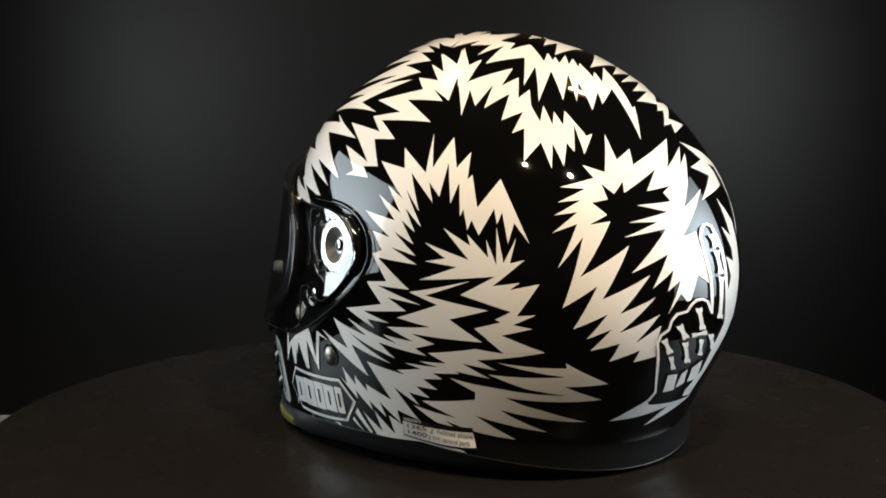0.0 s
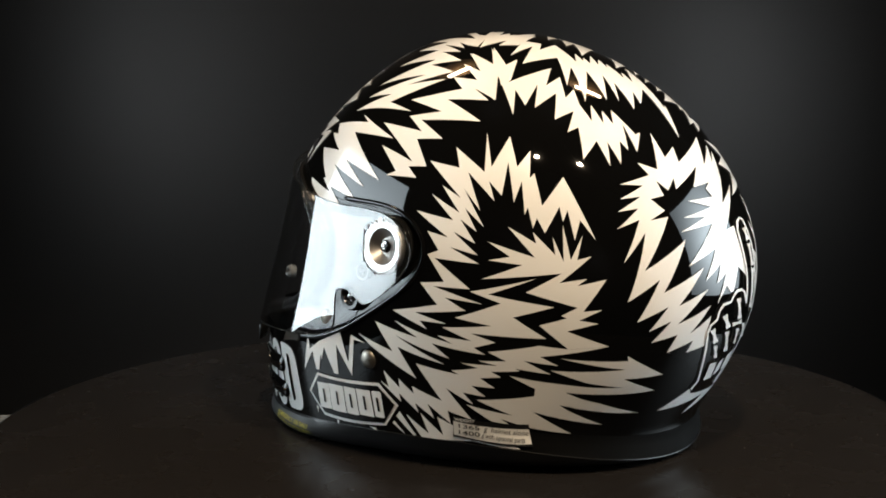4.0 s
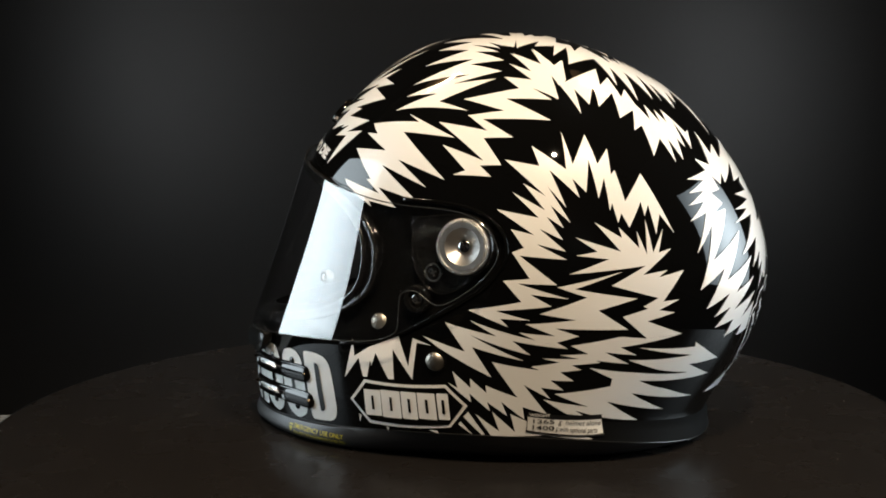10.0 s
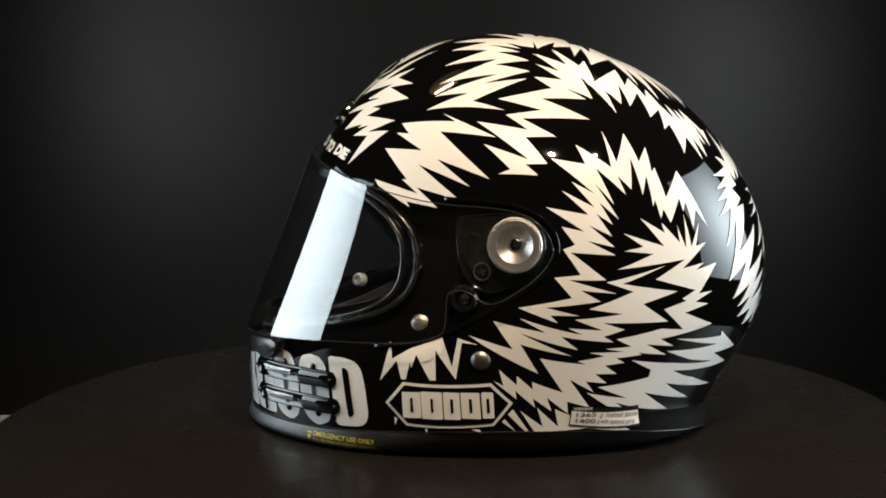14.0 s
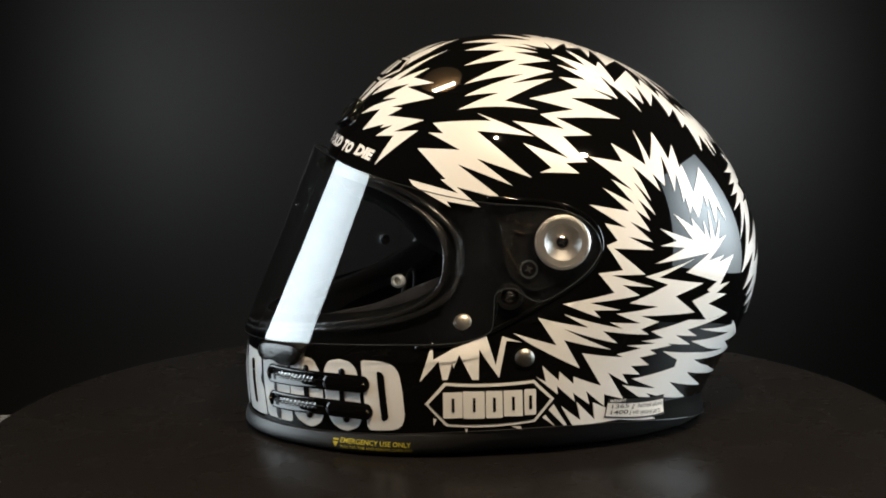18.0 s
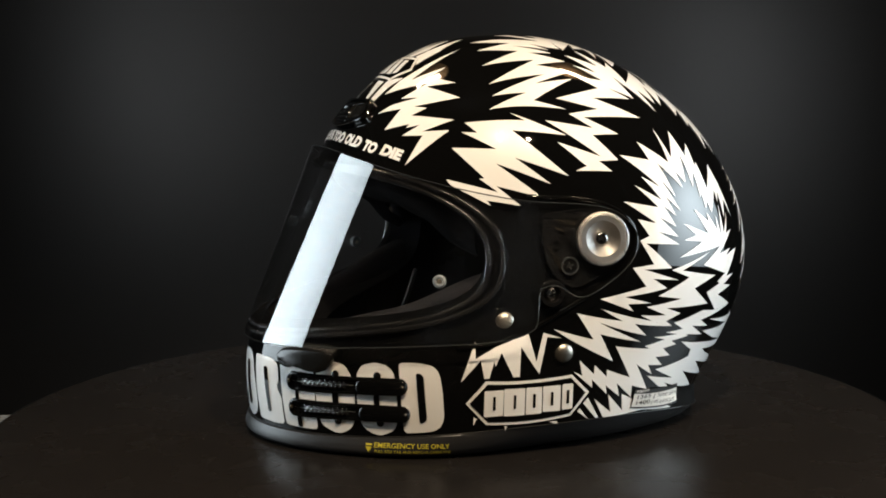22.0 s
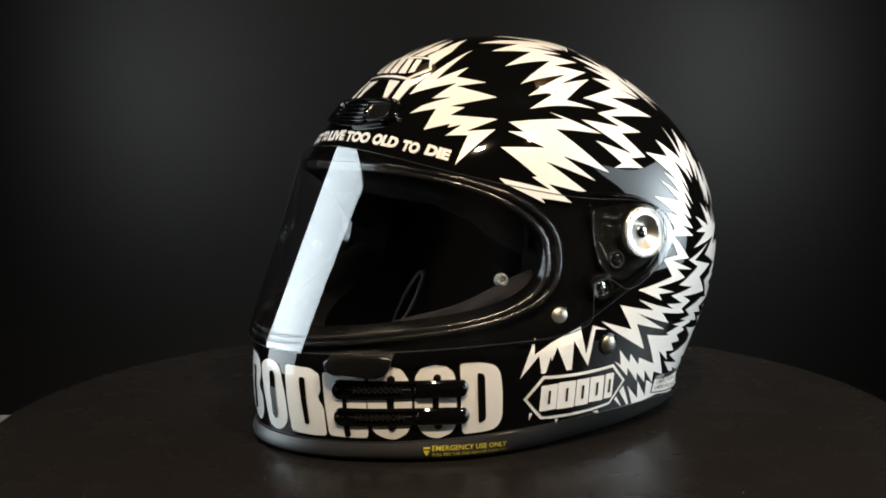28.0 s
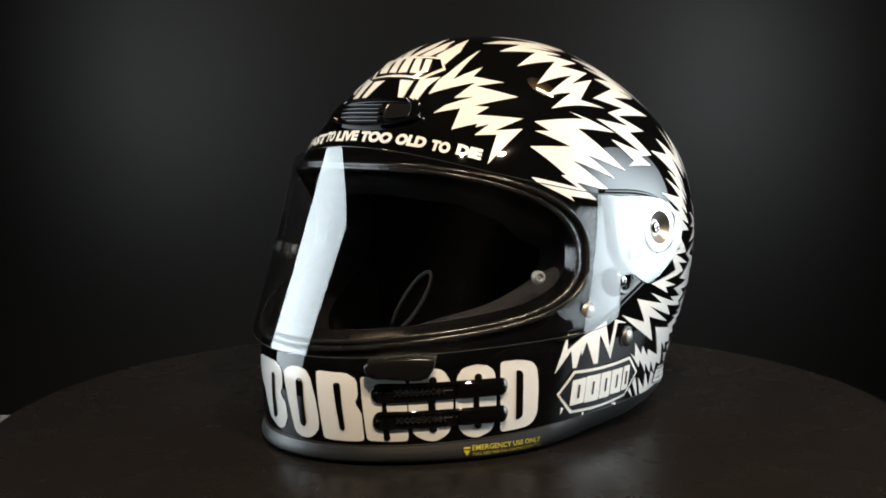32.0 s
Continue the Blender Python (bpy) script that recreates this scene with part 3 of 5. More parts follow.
# side pivots under the visor's ends
for side in (1, -1):
    plate = pad("base_plate", softened(turned_about(BASEPL, side), 2, True), 0.0012, PLASTIC, helmet, "black plastic visor base plate", -0.005)
    o = softened(turned_about(BASEPL, side), 2, True)
    part("plate_edge", tube_bm([tuple(p) for p in skin(*np.array(o).T, 0.0012)], 0.0007, 8, True), PLASTIC, plate)
    for a, e, r in ((86.5, -8.5, 0.0030), (90.4, -8.2, 0.0016)):
        part("boss", lathe_bm([(r * 0.55, 0.0002), (r * 0.6, 0.0012), (r * 0.95, 0.0012), (r, 0.0), (r, -0.001), (r * 0.55, -0.001)], 24, seat(a * side, e, 0.0013)), PLASTIC, plate)
    # ribs, bar and teeth: dark plastic, coloured as the glint on their edges
    for k in range(7):
        part("rib", box_bm(0, 0, 0, 0.0007, 0.0026, 0.0014, 0.0002), GLINT, plate).matrix_local = seat((86.8 + 0.78 * k) * side, -2.5 - 0.17 * k, 0.0016)
    part("guide_bar", box_bm(0, 0, 0, 0.0062, 0.0012, 0.0016, 0.0003), GLINT, plate).matrix_local = seat(87.6 * side, -4.9, 0.0016) @ pose(0, 0, 0, 0, 0, -22 * side)
    for k in range(11):
        u = k / 10
        part("tooth", box_bm(0, 0, 0, 0.0030, 0.0006, 0.0014, 0.0002), GLINT, plate).matrix_local = seat((84.5 + 3.4 * u + 0.5 * u * (1 - u)) * side, -9.3 - 6.0 * u, 0.0016) @ pose(0, 0, 0, 0, 0, (-14 - 14 * u) * side)
    m = seat(PIVOT[0] * side, PIVOT[1], 0.0016)
    small = Matrix.Diagonal((0.81, 0.81, 0.88, 1))
    pivot = part("pivot_disc", lathe_bm([(0.0052, 0.0020), (0.0056, 0.0026), (0.0124, 0.0058), (0.0128, 0.0063), (0.0166, 0.0065), (0.0168, 0.0062), (0.0171, 0.0065), (0.0184, 0.0064), (0.0191, 0.0058), (0.0192, 0.0045), (0.0192, 0.0), (0.0052, 0.0), (0.0052, 0.0020)], 72, m @ small), ALU, helmet, "turned aluminium visor pivot disc")
    part("socket", lathe_bm([(0, 0.0012), (0.0051, 0.0014), (0.0051, 0.0018), (0.0053, 0.0018), (0.0053, 0.0), (0, 0.0)], 40, m @ small), INK, pivot)
    screw("pivot_screw", m @ pose(0, 0, 0.0012), 0.0042, 0.0024, CHROME, pivot)
    part("pivot_ring", lathe_bm([(0.0197, -0.001), (0.0197, 0.0036), (0.0206, 0.0034), (0.0214, 0.0022), (0.0218, -0.001)], 64, m @ small), PLASTIC, helmet, "black ring round the pivot")
    screw("small_screw", seat(89.9 * side, -13.9, 0.0016), 0.0042, 0.0014, PLASTIC, helmet, "small dark screw with a milky rim")
    part("screw_rim", lathe_bm([(0.0040, 0.0), (0.0042, 0.0018), (0.0052, 0.0018), (0.0056, 0.0)], 32, seat(89.9 * side, -13.9, 0.0016)), EDGE, plate)
    collar = part("bolt_collar", lathe_bm([(0.0042, 0.0012), (0.0052, 0.0034), (0.0072, 0.0036), (0.0082, 0.0022), (0.0082, -0.001), (0.0042, -0.001)], 40, seat(84.9 * side, -20.5, 0.001)), PLASTIC, helmet)
    screw("bolt", seat(84.9 * side, -20.5, 0.0012), 0.0040, 0.0022, CHROME, collar)
    for a, e, r, low in ((72.7, -26.3, 0.0056, -0.0028), (88.9, -34.0, 0.0056, 0.0)):
        stud = part("press_stud", lathe_bm([(0, 0.0030), (r * 0.5, 0.0027), (r * 0.85, 0.0017), (r, 0.0006), (r, -0.002), (0, -0.002)], 40, seat(a * side, e, low)), STEEL, helmet, "domed satin steel press stud")
        part("stud_rim", lathe_bm([(r, -0.001), (r * 1.02, 0.0008), (r * 1.22, 0.0006), (r * 1.25, -0.001)], 40, seat(a * side, e, low)), PLASTIC, stud)

# small clear pins on the visor
for a in (56.2, -56.2):
    m = seat(a, -16.1, 0.0002)
    pin = part("visor_pin", lathe_bm([(0.0014, 0.0012), (0.0018, 0.0024), (0.0028, 0.0026), (0.0036, 0.0018), (0.0040, 0.0), (0.0040, -0.002), (0.0014, -0.002), (0.0014, 0.0012)], 28, m), CLEAR, helmet, "milky clear visor pin")
    part("pin_core", lathe_bm([(0, 0.0014), (0.0013, 0.0011), (0.0013, -0.002), (0, -0.002)], 16, m), STEEL, pin)

# chin vents, visor tab, brow vent
def pill_bm(outline, grow, profile, part_of=(0.0, 1.0)):
    """A long capsule lying on the skin along an outline's middle; profile of (share of its half width, height)."""
    o = np.array(outline)
    ends, mid = (o[0], o[6]), (o[3] + o[9]) / 2
    reach = abs(o[3][1] - o[9][1]) / 2 * grow
    bend = np.polyfit([ends[0][0], mid[0], ends[1][0]], [ends[0][1], mid[1], ends[1][1]], 2)
    wide = reach / math.cos(radians(mid[1]))
    a0, a1 = ends[0][0] + wide / grow, ends[1][0] - wide / grow
    a0, a1 = a0 + (a1 - a0) * part_of[0], a0 + (a1 - a0) * part_of[1]
    rings = []
    for s, h in profile:
        az, off = [], []
        for k in range(24):
            az.append(a0 + (a1 - a0) * k / 23)
            off.append(-s * reach)
        for k in range(1, 12):
            t = math.pi * (k / 12 - 0.5)
            az.append(a1 + s * wide * math.cos(t))
            off.append(s * reach * math.sin(t))
        for k in range(24):
            az.append(a1 + (a0 - a1) * k / 23)
            off.append(s * reach)
        for k in range(1, 12):
            t = math.pi * (k / 12 + 0.5)
            az.append(a0 + s * wide * math.cos(t))
            off.append(s * reach * math.sin(t))
        az = np.array(az)
        rings.append(skin(az, np.polyval(bend, az) + np.array(off), h))
    return ribbon_bm(rings), bend, a0, a1, reach


for outline in (VU, VL):
    bm, bend, a0, a1, reach = pill_bm(outline, 1.0, ((1.0, -0.001), (1.0, 0.0008), (0.95, 0.0015), (0.88, 0.0018), (0.76, 0.0018), (0.70, 0.0015), (0.66, 0.0008), (0.02, 0.0006)))
    vent = part("chin_vent", bm, BLACK, helmet, "long satin black chin vent with a mesh insert", sharp=None)
    for k in range(9):
        a = a0 + (a1 - a0) * (0.13 + 0.043 * k)
        for s in (-1, 1):
            part("mesh_bar", box_bm(0, 0, 0, 0.0009, 0.0056, 0.0010, 0.0003), CHROME, vent).matrix_local = seat(a, np.polyval(bend, a), 0.0017) @ pose(0, 0, 0, 0, 0, 42 * s)
    bm = pill_bm(outline, 0.93, ((1.0, 0.0010), (0.97, 0.0021), (0.85, 0.0028), (0.65, 0.0033), (0.4, 0.0036), (0.02, 0.0037)), (0.66, 1.0))[0]
    part("vent_shutter", bm, BLACK, vent, sharp=None)
    for a, e in ((30.8, -32.4), (40.8, -33.7)) if outline is VU else ((30.6, -39.9), (40.6, -41.7)):
        part("nub", lathe_bm([(0, 0.0016), (0.0015, 0.0014), (0.0023, 0.0008), (0.0025, -0.001), (0, -0.001)], 20, seat(a, e, 0.0)), PLASTIC, vent)
    for a in (a0 - 0.6, a1 + 0.4):
        part("vent_screw", lathe_bm([(0, 0.0036), (0.0007, 0.0034), (0.0011, 0.0028), (0.0011, 0.001), (0, 0.001)], 16, seat(a, np.polyval(bend, a), 0.0)), GLINT, vent)


def dome_bm(outline, profile, passes=2):
    """A raised cap over an outline; profile of (share of the outline, height)."""
    o = np.array(softened(outline, passes, True))
    c = (o.max(0) + o.min(0)) / 2
    return ribbon_bm([skin(*(c + (o - c) * s).T, h) for s, h in profile])


tab = part("visor_tab", dome_bm(TAB, ((1.0, 0.002), (1.0, 0.0074), (0.97, 0.0084), (0.93, 0.0088), (0.6, 0.0090), (0.02, 0.0090)), 1), SMOKE, helmet, "dark smoky plastic visor opening tab", sharp=50)
brow = part("brow_vent", dome_bm(TV, ((1.0, -0.001), (1.0, 0.0016), (0.985, 0.0028), (0.95, 0.0034), (0.86, 0.0034), (0.83, 0.0028), (0.80, 0.0014), (0.5, 0.0012), (0.02, 0.0012)), 1), BLACK, helmet, "glossy black brow vent with louvres and a slider", sharp=45)
for up, a0, a1, thick in ((32.5, -15.5, 5.0, 0.0006), (31.0, -17.0, 4.6, 0.0006), (29.5, -17.0, 5.4, 0.0008), (27.9, -15.5, 6.2, 0.0007), (26.7, -11.0, 6.0, 0.0006)):
    az = np.linspace(a0, a1, 20)
    part("louvre", tube_bm([tuple(p) for p in skin(az, up - 0.0016 * az * az, 0.0018)], thick, 10), PLASTIC, brow, sharp=None)
slide = [(6.6, 32.9), (12.0, 33.3), (17.0, 32.8), (18.6, 30.2), (17.6, 27.6), (13.0, 27.0), (7.8, 27.0), (6.2, 30.0)]
slider = part("slider", dome_bm(slide, ((1.0, 0.0008), (1.0, 0.0022), (0.95, 0.0027), (0.84, 0.0027), (0.80, 0.0022), (0.02, 0.0022)), 0), SMOKE, brow, "dark smoky vent slider", sharp=40)
part("slider_grip", tube_bm([tuple(p) for p in skin(np.array([6.0, 5.6, 6.0]), np.array([31.8, 30.4, 29.0]), 0.0022)], 0.0010, 10), PLASTIC, slider)
for side in (1, -1):
    for a, e in ((21.4, 27.6), (22.8, 27.0)):
        part("vent_rivet", lathe_bm([(0, 0.0016), (0.0008, 0.0013), (0.0011, 0.0006), (0.0011, -0.001), (0, -0.001)], 16, seat(a * side, e, 0.0004)), CHROME, brow)

# brow slogan, word by word round the brow
for text, a0, a1, el, turn, high in (("TOO", -44.3, -32.6, 16.0, 14, 3.5), ("FAST", -31.2, -17.6, 18.9, 11, 3.5), ("TO", -17.6, -13.0, 20.7, 8, 3.5), ("LIVE", -12.0, -1.5, 21.4, 4, 3.4),
                                     ("TOO", -0.3, 13.7, 21.1, -4, 3.5), ("OLD", 15.2, 25.8, 19.6, -9, 3.5), ("TO", 27.2, 33.0, 17.7, -12, 3.4), ("DIE", 34.8, 42.2, 16.3, -14, 3.3)):
    lettering(text, (a0 + a1) / 2, el, (a1 - a0) * math.cos(radians(el)), WHITE, helmet, "slogan_word", turn=turn, h=0.0009, label="white slogan lettering on the brow", bold=0.065, high=high)


def trim_text(text, az, z, width, mat, parent, name, tall=1.0, bold=0.0):
    """Words bent round the lower trim; width in metres."""
    cu = bpy.data.curves.new(name, "FONT")
    cu.body, cu.align_x, cu.align_y, cu.offset, cu.resolution_u = text, "CENTER", "CENTER", bold, 2
    tmp = new(name, cu)
    me = bpy.data.meshes.new_from_object(tmp.evaluated_get(bpy.context.evaluated_depsgraph_get()))
    bpy.data.objects.remove(tmp)
    bpy.data.curves.remove(cu)
    bm = bmesh.new()
    bm.from_mesh(me)
    bpy.data.meshes.remove(me)
    xs = [v.co.x for v in bm.verts]
    k, mid = width / (max(xs) - min(xs)), (max(xs) + min(xs)) / 2
    ring = np.hypot(*skin(np.array([az]), hem(np.array([az])))[0][:2])
    for v in bm.verts:
        a = az + math.degrees((v.co.x - mid) * k / ring)
        v.co = on_trim(a, z + v.co.y * k * tall, 0.0005)
    return part(name, bm, mat, parent, smooth=False)


trim_text("EMERGENCY USE ONLY", 48.4, 0.0085, 0.0415, YELLOW, helmet, "caution_print", 1.05, 0.008)
trim_text("PULL RED TAB AND REMOVE CHEEK PAD", 48.6, 0.0050, 0.0415, YELLOW, helmet, "caution_small_print", 1.1)
ring = np.hypot(*skin(np.array([48.6]), hem(np.array([48.6])))[0][:2])
a = 48.6 - math.degrees((0.0208 + 0.0032) / ring)
bm = bmesh.new()
for pts in (((-1, 7.6), (1, 7.6), (0, 4.2)), ((-1, 9.4), (1, 9.4), (1, 8.4), (-1, 8.4))):
    bm.faces.new([bm.verts.new(on_trim(a + math.degrees(x * 0.0017 / ring), y * 0.001, 0.0005)) for x, y in pts])
part("caution_arrow", bm, YELLOW, helmet, smooth=False)

# inside: cheek pads and a strap loop
for side in (1, -1):
    az = np.linspace(18, 76, 60)
    ridge = np.interp(az, (18, 32, 40, 47, 54, 60, 66, 76), (-27.0, -25.6, -25.2, -24.0, -21.8, -20.0, -18.6, -18.0))
    ridge = np.convolve(np.pad(ridge, 4, mode="edge"), np.ones(9) / 9, mode="valid")
    low = np.minimum(ridge - 1.5, -8.0 - 4.0 * (az / 69) ** 2 - 17.4 * np.clip(1 - (az / 69) ** 3.2, 0, 1) ** (1 / 3))
    rows = []
    for t in np.linspace(0, 1, 13):
        el = low + (ridge - low) * math.sin(t * math.pi / 2)
        rows.append(skin(az * side, el, -0.010 - 0.010 * (1 - math.cos(t * math.pi / 2))))
    for t in np.linspace(0.1, 1, 14):
        rows.append(skin(az * side, ridge - 34 * (1 - math.cos(t * math.pi / 2)), -0.020 - 0.030 * math.sin(t * math.pi / 2)))
    part("cheek_pad", ribbon_bm(rows, False), LINING, helmet, "dark grey fabric cheek pad", sharp=None)
loop = [Vector((0.0625, -0.006, 0.0790)) + Vector((-0.0026, 0.014, 0.0205)) * math.cos(t) + Vector((0.34, 0.94, 0)) * 0.0135 * math.sin(t) for t in np.linspace(0, 2 * math.pi, 48, endpoint=False)]
part("strap_loop", tube_bm(loop, 0.0012, 8, True), CORD, helmet, "black cord loop of the chin strap")
part("strap_tail", tube_bm([(0.064, -0.024, 0.062), (0.060, -0.020, 0.052), (0.050, -0.012, 0.040), (0.040, -0.010, 0.030)], 0.0028, 8), FABRIC, helmet, "black strap end")


# ---- painted graphics: white jagged flashes, outlines in degrees round and up the helmet ----
paint("flash", [(64.9, 80.3), (92.8, 80.0), (111.8, 72.8), (119.2, 71.0), (125.7, 79.3), (130.9, 76.7), (146.5, 78.0), (134.8, 72.1), (127.3, 65.5), (117.7, 58.7), (120.1, 65.5), (116.3, 59.8), (108.9, 62.1), (99.1, 66.0), (107.8, 60.1), (84.6, 65.7), (106.7, 57.8), (92.3, 59.7), (109.6, 52.2), (92.1, 52.1), (107.9, 46.9), (87.4, 42.5), (105.8, 43.7), (84.5, 34.9), (96.1, 31.3), (68.1, 31.3), (82.4, 38.2), (69.0, 36.8), (93.7, 46.9), (67.5, 42.5), (92.6, 55.0), (62.9, 52.9), (86.1, 61.6), (56.4, 62.9), (83.0, 68.4), (44.5, 69.0), (67.5, 73.0), (111.0, 67.9)], WHITE, helmet, 0.00030)
paint("flash", [(134.8, 72.1), (127.3, 65.5), (145.5, 69.6), (153.0, 68.3), (165.8, 68.0), (147.8, 62.0), (140.2, 58.3), (129.0, 58.9), (142.5, 65.1), (117.7, 58.7)], WHITE, helmet, 0.00032)
paint("flash", [(114.1, 38.3), (93.6, 35.8), (108.3, 30.4), (96.3, 29.6), (103.0, 24.0), (86.8, 27.3), (102.4, 14.8), (89.5, 20.0), (97.2, 12.4), (93.8, 11.2), (104.5, 10.4), (101.3, 13.6), (107.2, 13.4), (102.0, 21.7), (110.7, 21.1), (101.5, 28.0), (121.7, 25.2), (109.2, 34.8), (123.7, 32.2), (118.8, 37.6), (125.9, 32.1), (127.2, 42.5), (127.9, 37.4), (131.4, 39.2), (136.0, 48.8), (130.9, 46.0), (126.0, 57.8), (126.4, 46.9), (114.3, 55.6), (121.9, 43.8), (111.7, 50.1), (119.3, 41.2), (108.8, 44.1)], WHITE, helmet, 0.00034)
paint("flash", [(129.9, 46.2), (135.6, 48.9), (130.6, 38.5), (147.6, 43.3), (142.4, 35.8), (148.5, 38.9), (146.6, 30.7), (150.6, 33.6), (149.6, 28.0), (150.8, 22.8), (152.9, 27.8), (153.7, 21.9), (155.2, 25.8), (156.3, 21.7), (158.1, 25.8), (161.1, 18.5), (162.8, 19.0), (159.1, 14.1), (159.0, 21.6), (157.0, 14.7), (155.8, 17.0), (153.9, 11.6), (152.5, 17.0), (151.2, 11.2), (149.9, 17.4), (145.5, 13.1), (146.6, 21.3), (143.5, 20.1), (147.1, 26.1), (141.2, 23.9), (144.4, 32.5), (136.8, 28.0), (139.8, 36.5), (134.3, 29.0), (132.3, 35.2), (130.6, 26.2), (126.8, 42.6), (125.6, 32.0), (122.3, 35.6), (121.1, 43.0), (113.0, 55.8), (125.4, 46.1), (124.9, 57.2)], WHITE, helmet, 0.00036)
paint("flash", [(137.3, 46.5), (154.2, 48.8), (149.2, 35.2), (156.2, 43.6), (152.0, 29.1), (160.9, 41.0), (159.0, 29.1), (166.2, 39.1), (162.8, 28.4), (167.5, 35.5), (166.0, 25.6), (171.6, 31.6), (170.2, 27.3), (177.9, 32.5), (175.4, 16.9), (-178.7, 26.6), (179.7, 25.8), (-172.6, 42.6), (176.9, 35.5), (178.6, 40.2), (175.1, 37.5), (176.8, 44.8), (173.7, 42.6), (176.6, 47.6), (170.8, 44.2), (175.3, 49.9), (167.2, 45.0), (168.5, 48.7), (165.6, 46.7), (167.2, 51.5), (161.3, 46.2), (163.5, 58.1), (149.5, 54.2), (155.1, 59.1), (147.1, 61.3), (178.1, 71.8), (139.0, 66.8), (144.3, 72.2), (129.2, 69.3), (118.2, 59.0), (135.0, 62.6), (128.9, 59.2), (141.7, 59.0), (133.7, 51.7), (147.5, 56.9)], WHITE, helmet, 0.00038)
paint("flash", [(169.3, 64.0), (-174.9, 69.2), (-172.5, 65.8), (-165.8, 59.2), (-157.9, 54.5), (-166.6, 54.8), (169.6, 49.9), (-173.1, 59.9), (171.4, 57.3), (-166.5, 65.8)], WHITE, helmet, 0.00040)
paint("flash", [(-152.5, 52.4), (179.2, 42.3), (-169.2, 44.0), (-155.6, 44.3), (-172.7, 39.0), (-153.2, 40.0), (-174.0, 35.4), (-156.9, 36.3), (-172.7, 31.9), (-162.1, 32.1), (-175.6, 28.2), (-165.7, 27.1), (-169.3, 25.0), (-165.5, 25.1), (-172.4, 20.4), (-167.8, 21.0), (-169.7, 18.3), (-159.0, 20.7), (-166.9, 22.5), (-158.5, 26.2), (-158.3, 27.6), (-164.3, 28.0), (-158.7, 30.7), (-157.8, 33.0), (-153.0, 35.5), (-153.1, 42.8)], WHITE, helmet, 0.00042)
paint("flash", [(157.9, 11.7), (162.4, 9.9), (165.9, 18.8), (166.2, 12.5), (170.7, 14.9), (169.8, 11.2), (-175.4, 17.0), (179.2, 10.2), (-172.0, 14.9), (-176.0, 10.5), (-171.4, 13.2), (-176.3, 6.8), (179.1, 1.8), (-172.6, 5.2), (176.6, -3.3), (-179.3, -2.7), (-179.2, -4.7), (-176.7, -12.4), (179.2, -10.1), (177.2, -14.4), (176.2, -14.5), (174.6, -13.0), (171.8, -16.3), (174.6, -10.7), (171.5, -12.4), (173.0, -8.9), (168.2, -11.7), (172.1, -6.1), (164.0, -8.9), (172.9, -1.6), (163.3, -2.7), (171.2, -0.3), (164.8, -0.1), (174.3, 1.4), (167.5, 3.0), (176.1, 3.3), (174.9, 5.1), (177.2, 6.3), (170.8, 5.6), (175.1, 9.9), (165.4, 5.5), (165.8, 7.8), (163.1, 5.4), (160.9, 7.5), (160.8, 8.9)], WHITE, helmet, 0.00044)
paint("flash", [(157.9, 11.7), (159.6, 8.8), (152.1, 7.2), (157.3, 6.7), (151.4, 4.2), (156.0, 4.5), (150.4, 1.7), (154.9, 2.2), (149.8, -1.6), (154.6, 0.0), (150.5, -8.0), (155.4, -2.4), (151.3, -15.1), (157.5, -11.0), (153.4, -18.8), (159.5, -15.9), (156.0, -20.5), (160.4, -18.6), (156.9, -22.7), (162.4, -21.2), (160.9, -24.7), (166.7, -22.6), (165.9, -24.9), (170.6, -24.0), (170.1, -20.7), (170.5, -18.2), (165.5, -21.1), (170.0, -16.2), (162.0, -19.2), (168.8, -13.2), (161.8, -15.8), (167.8, -9.3), (158.4, -13.3), (164.1, -4.1), (154.5, -9.4), (161.1, 0.3), (156.9, -0.2), (160.7, 1.5), (158.1, 3.9), (161.5, 4.4), (160.9, 7.5), (162.4, 9.9)], WHITE, helmet, 0.00046)
paint("flash", [(-170.7, 16.0), (-165.0, 11.4), (-172.4, 9.9), (-165.8, 7.6), (-174.2, 2.9), (-160.8, 5.3), (-160.5, 8.3), (-162.2, 10.4), (-157.8, 9.2), (-157.8, 7.2), (-156.9, 2.3), (-159.5, -1.6), (-161.8, -5.3), (-159.6, -3.3), (-156.5, 1.1), (-154.5, 6.3), (-156.1, 10.1), (-161.1, 13.1)], WHITE, helmet, 0.00048)
paint("flash", [(-167.2, 2.8), (-162.7, -1.9), (-162.8, -6.3), (-163.1, -10.6), (-164.0, -15.8), (-164.4, -20.0), (-166.2, -23.1), (-168.4, -26.4), (-170.5, -26.6), (-169.6, -21.3), (-170.6, -14.7), (-168.8, -11.8), (-170.5, -8.0), (-167.0, -9.2), (-167.1, -6.9), (-169.7, -2.5), (-166.3, -4.6)], WHITE, helmet, 0.00050)
paint("flash", [(-170.0, -20.6), (-167.3, -21.7), (-168.3, -24.7), (-169.0, -27.4), (-170.1, -30.0), (-171.0, -32.8), (-171.5, -35.3), (-174.9, -34.8), (-175.6, -33.3), (-172.3, -29.5), (-172.0, -24.4)], WHITE, helmet, 0.00052)
paint("flash", [(164.8, -37.9), (172.7, -33.7), (174.1, -35.0), (-170.3, -35.6), (-176.7, -38.0), (175.7, -40.1), (-179.2, -36.4), (171.1, -37.6)], WHITE, helmet, 0.00030)
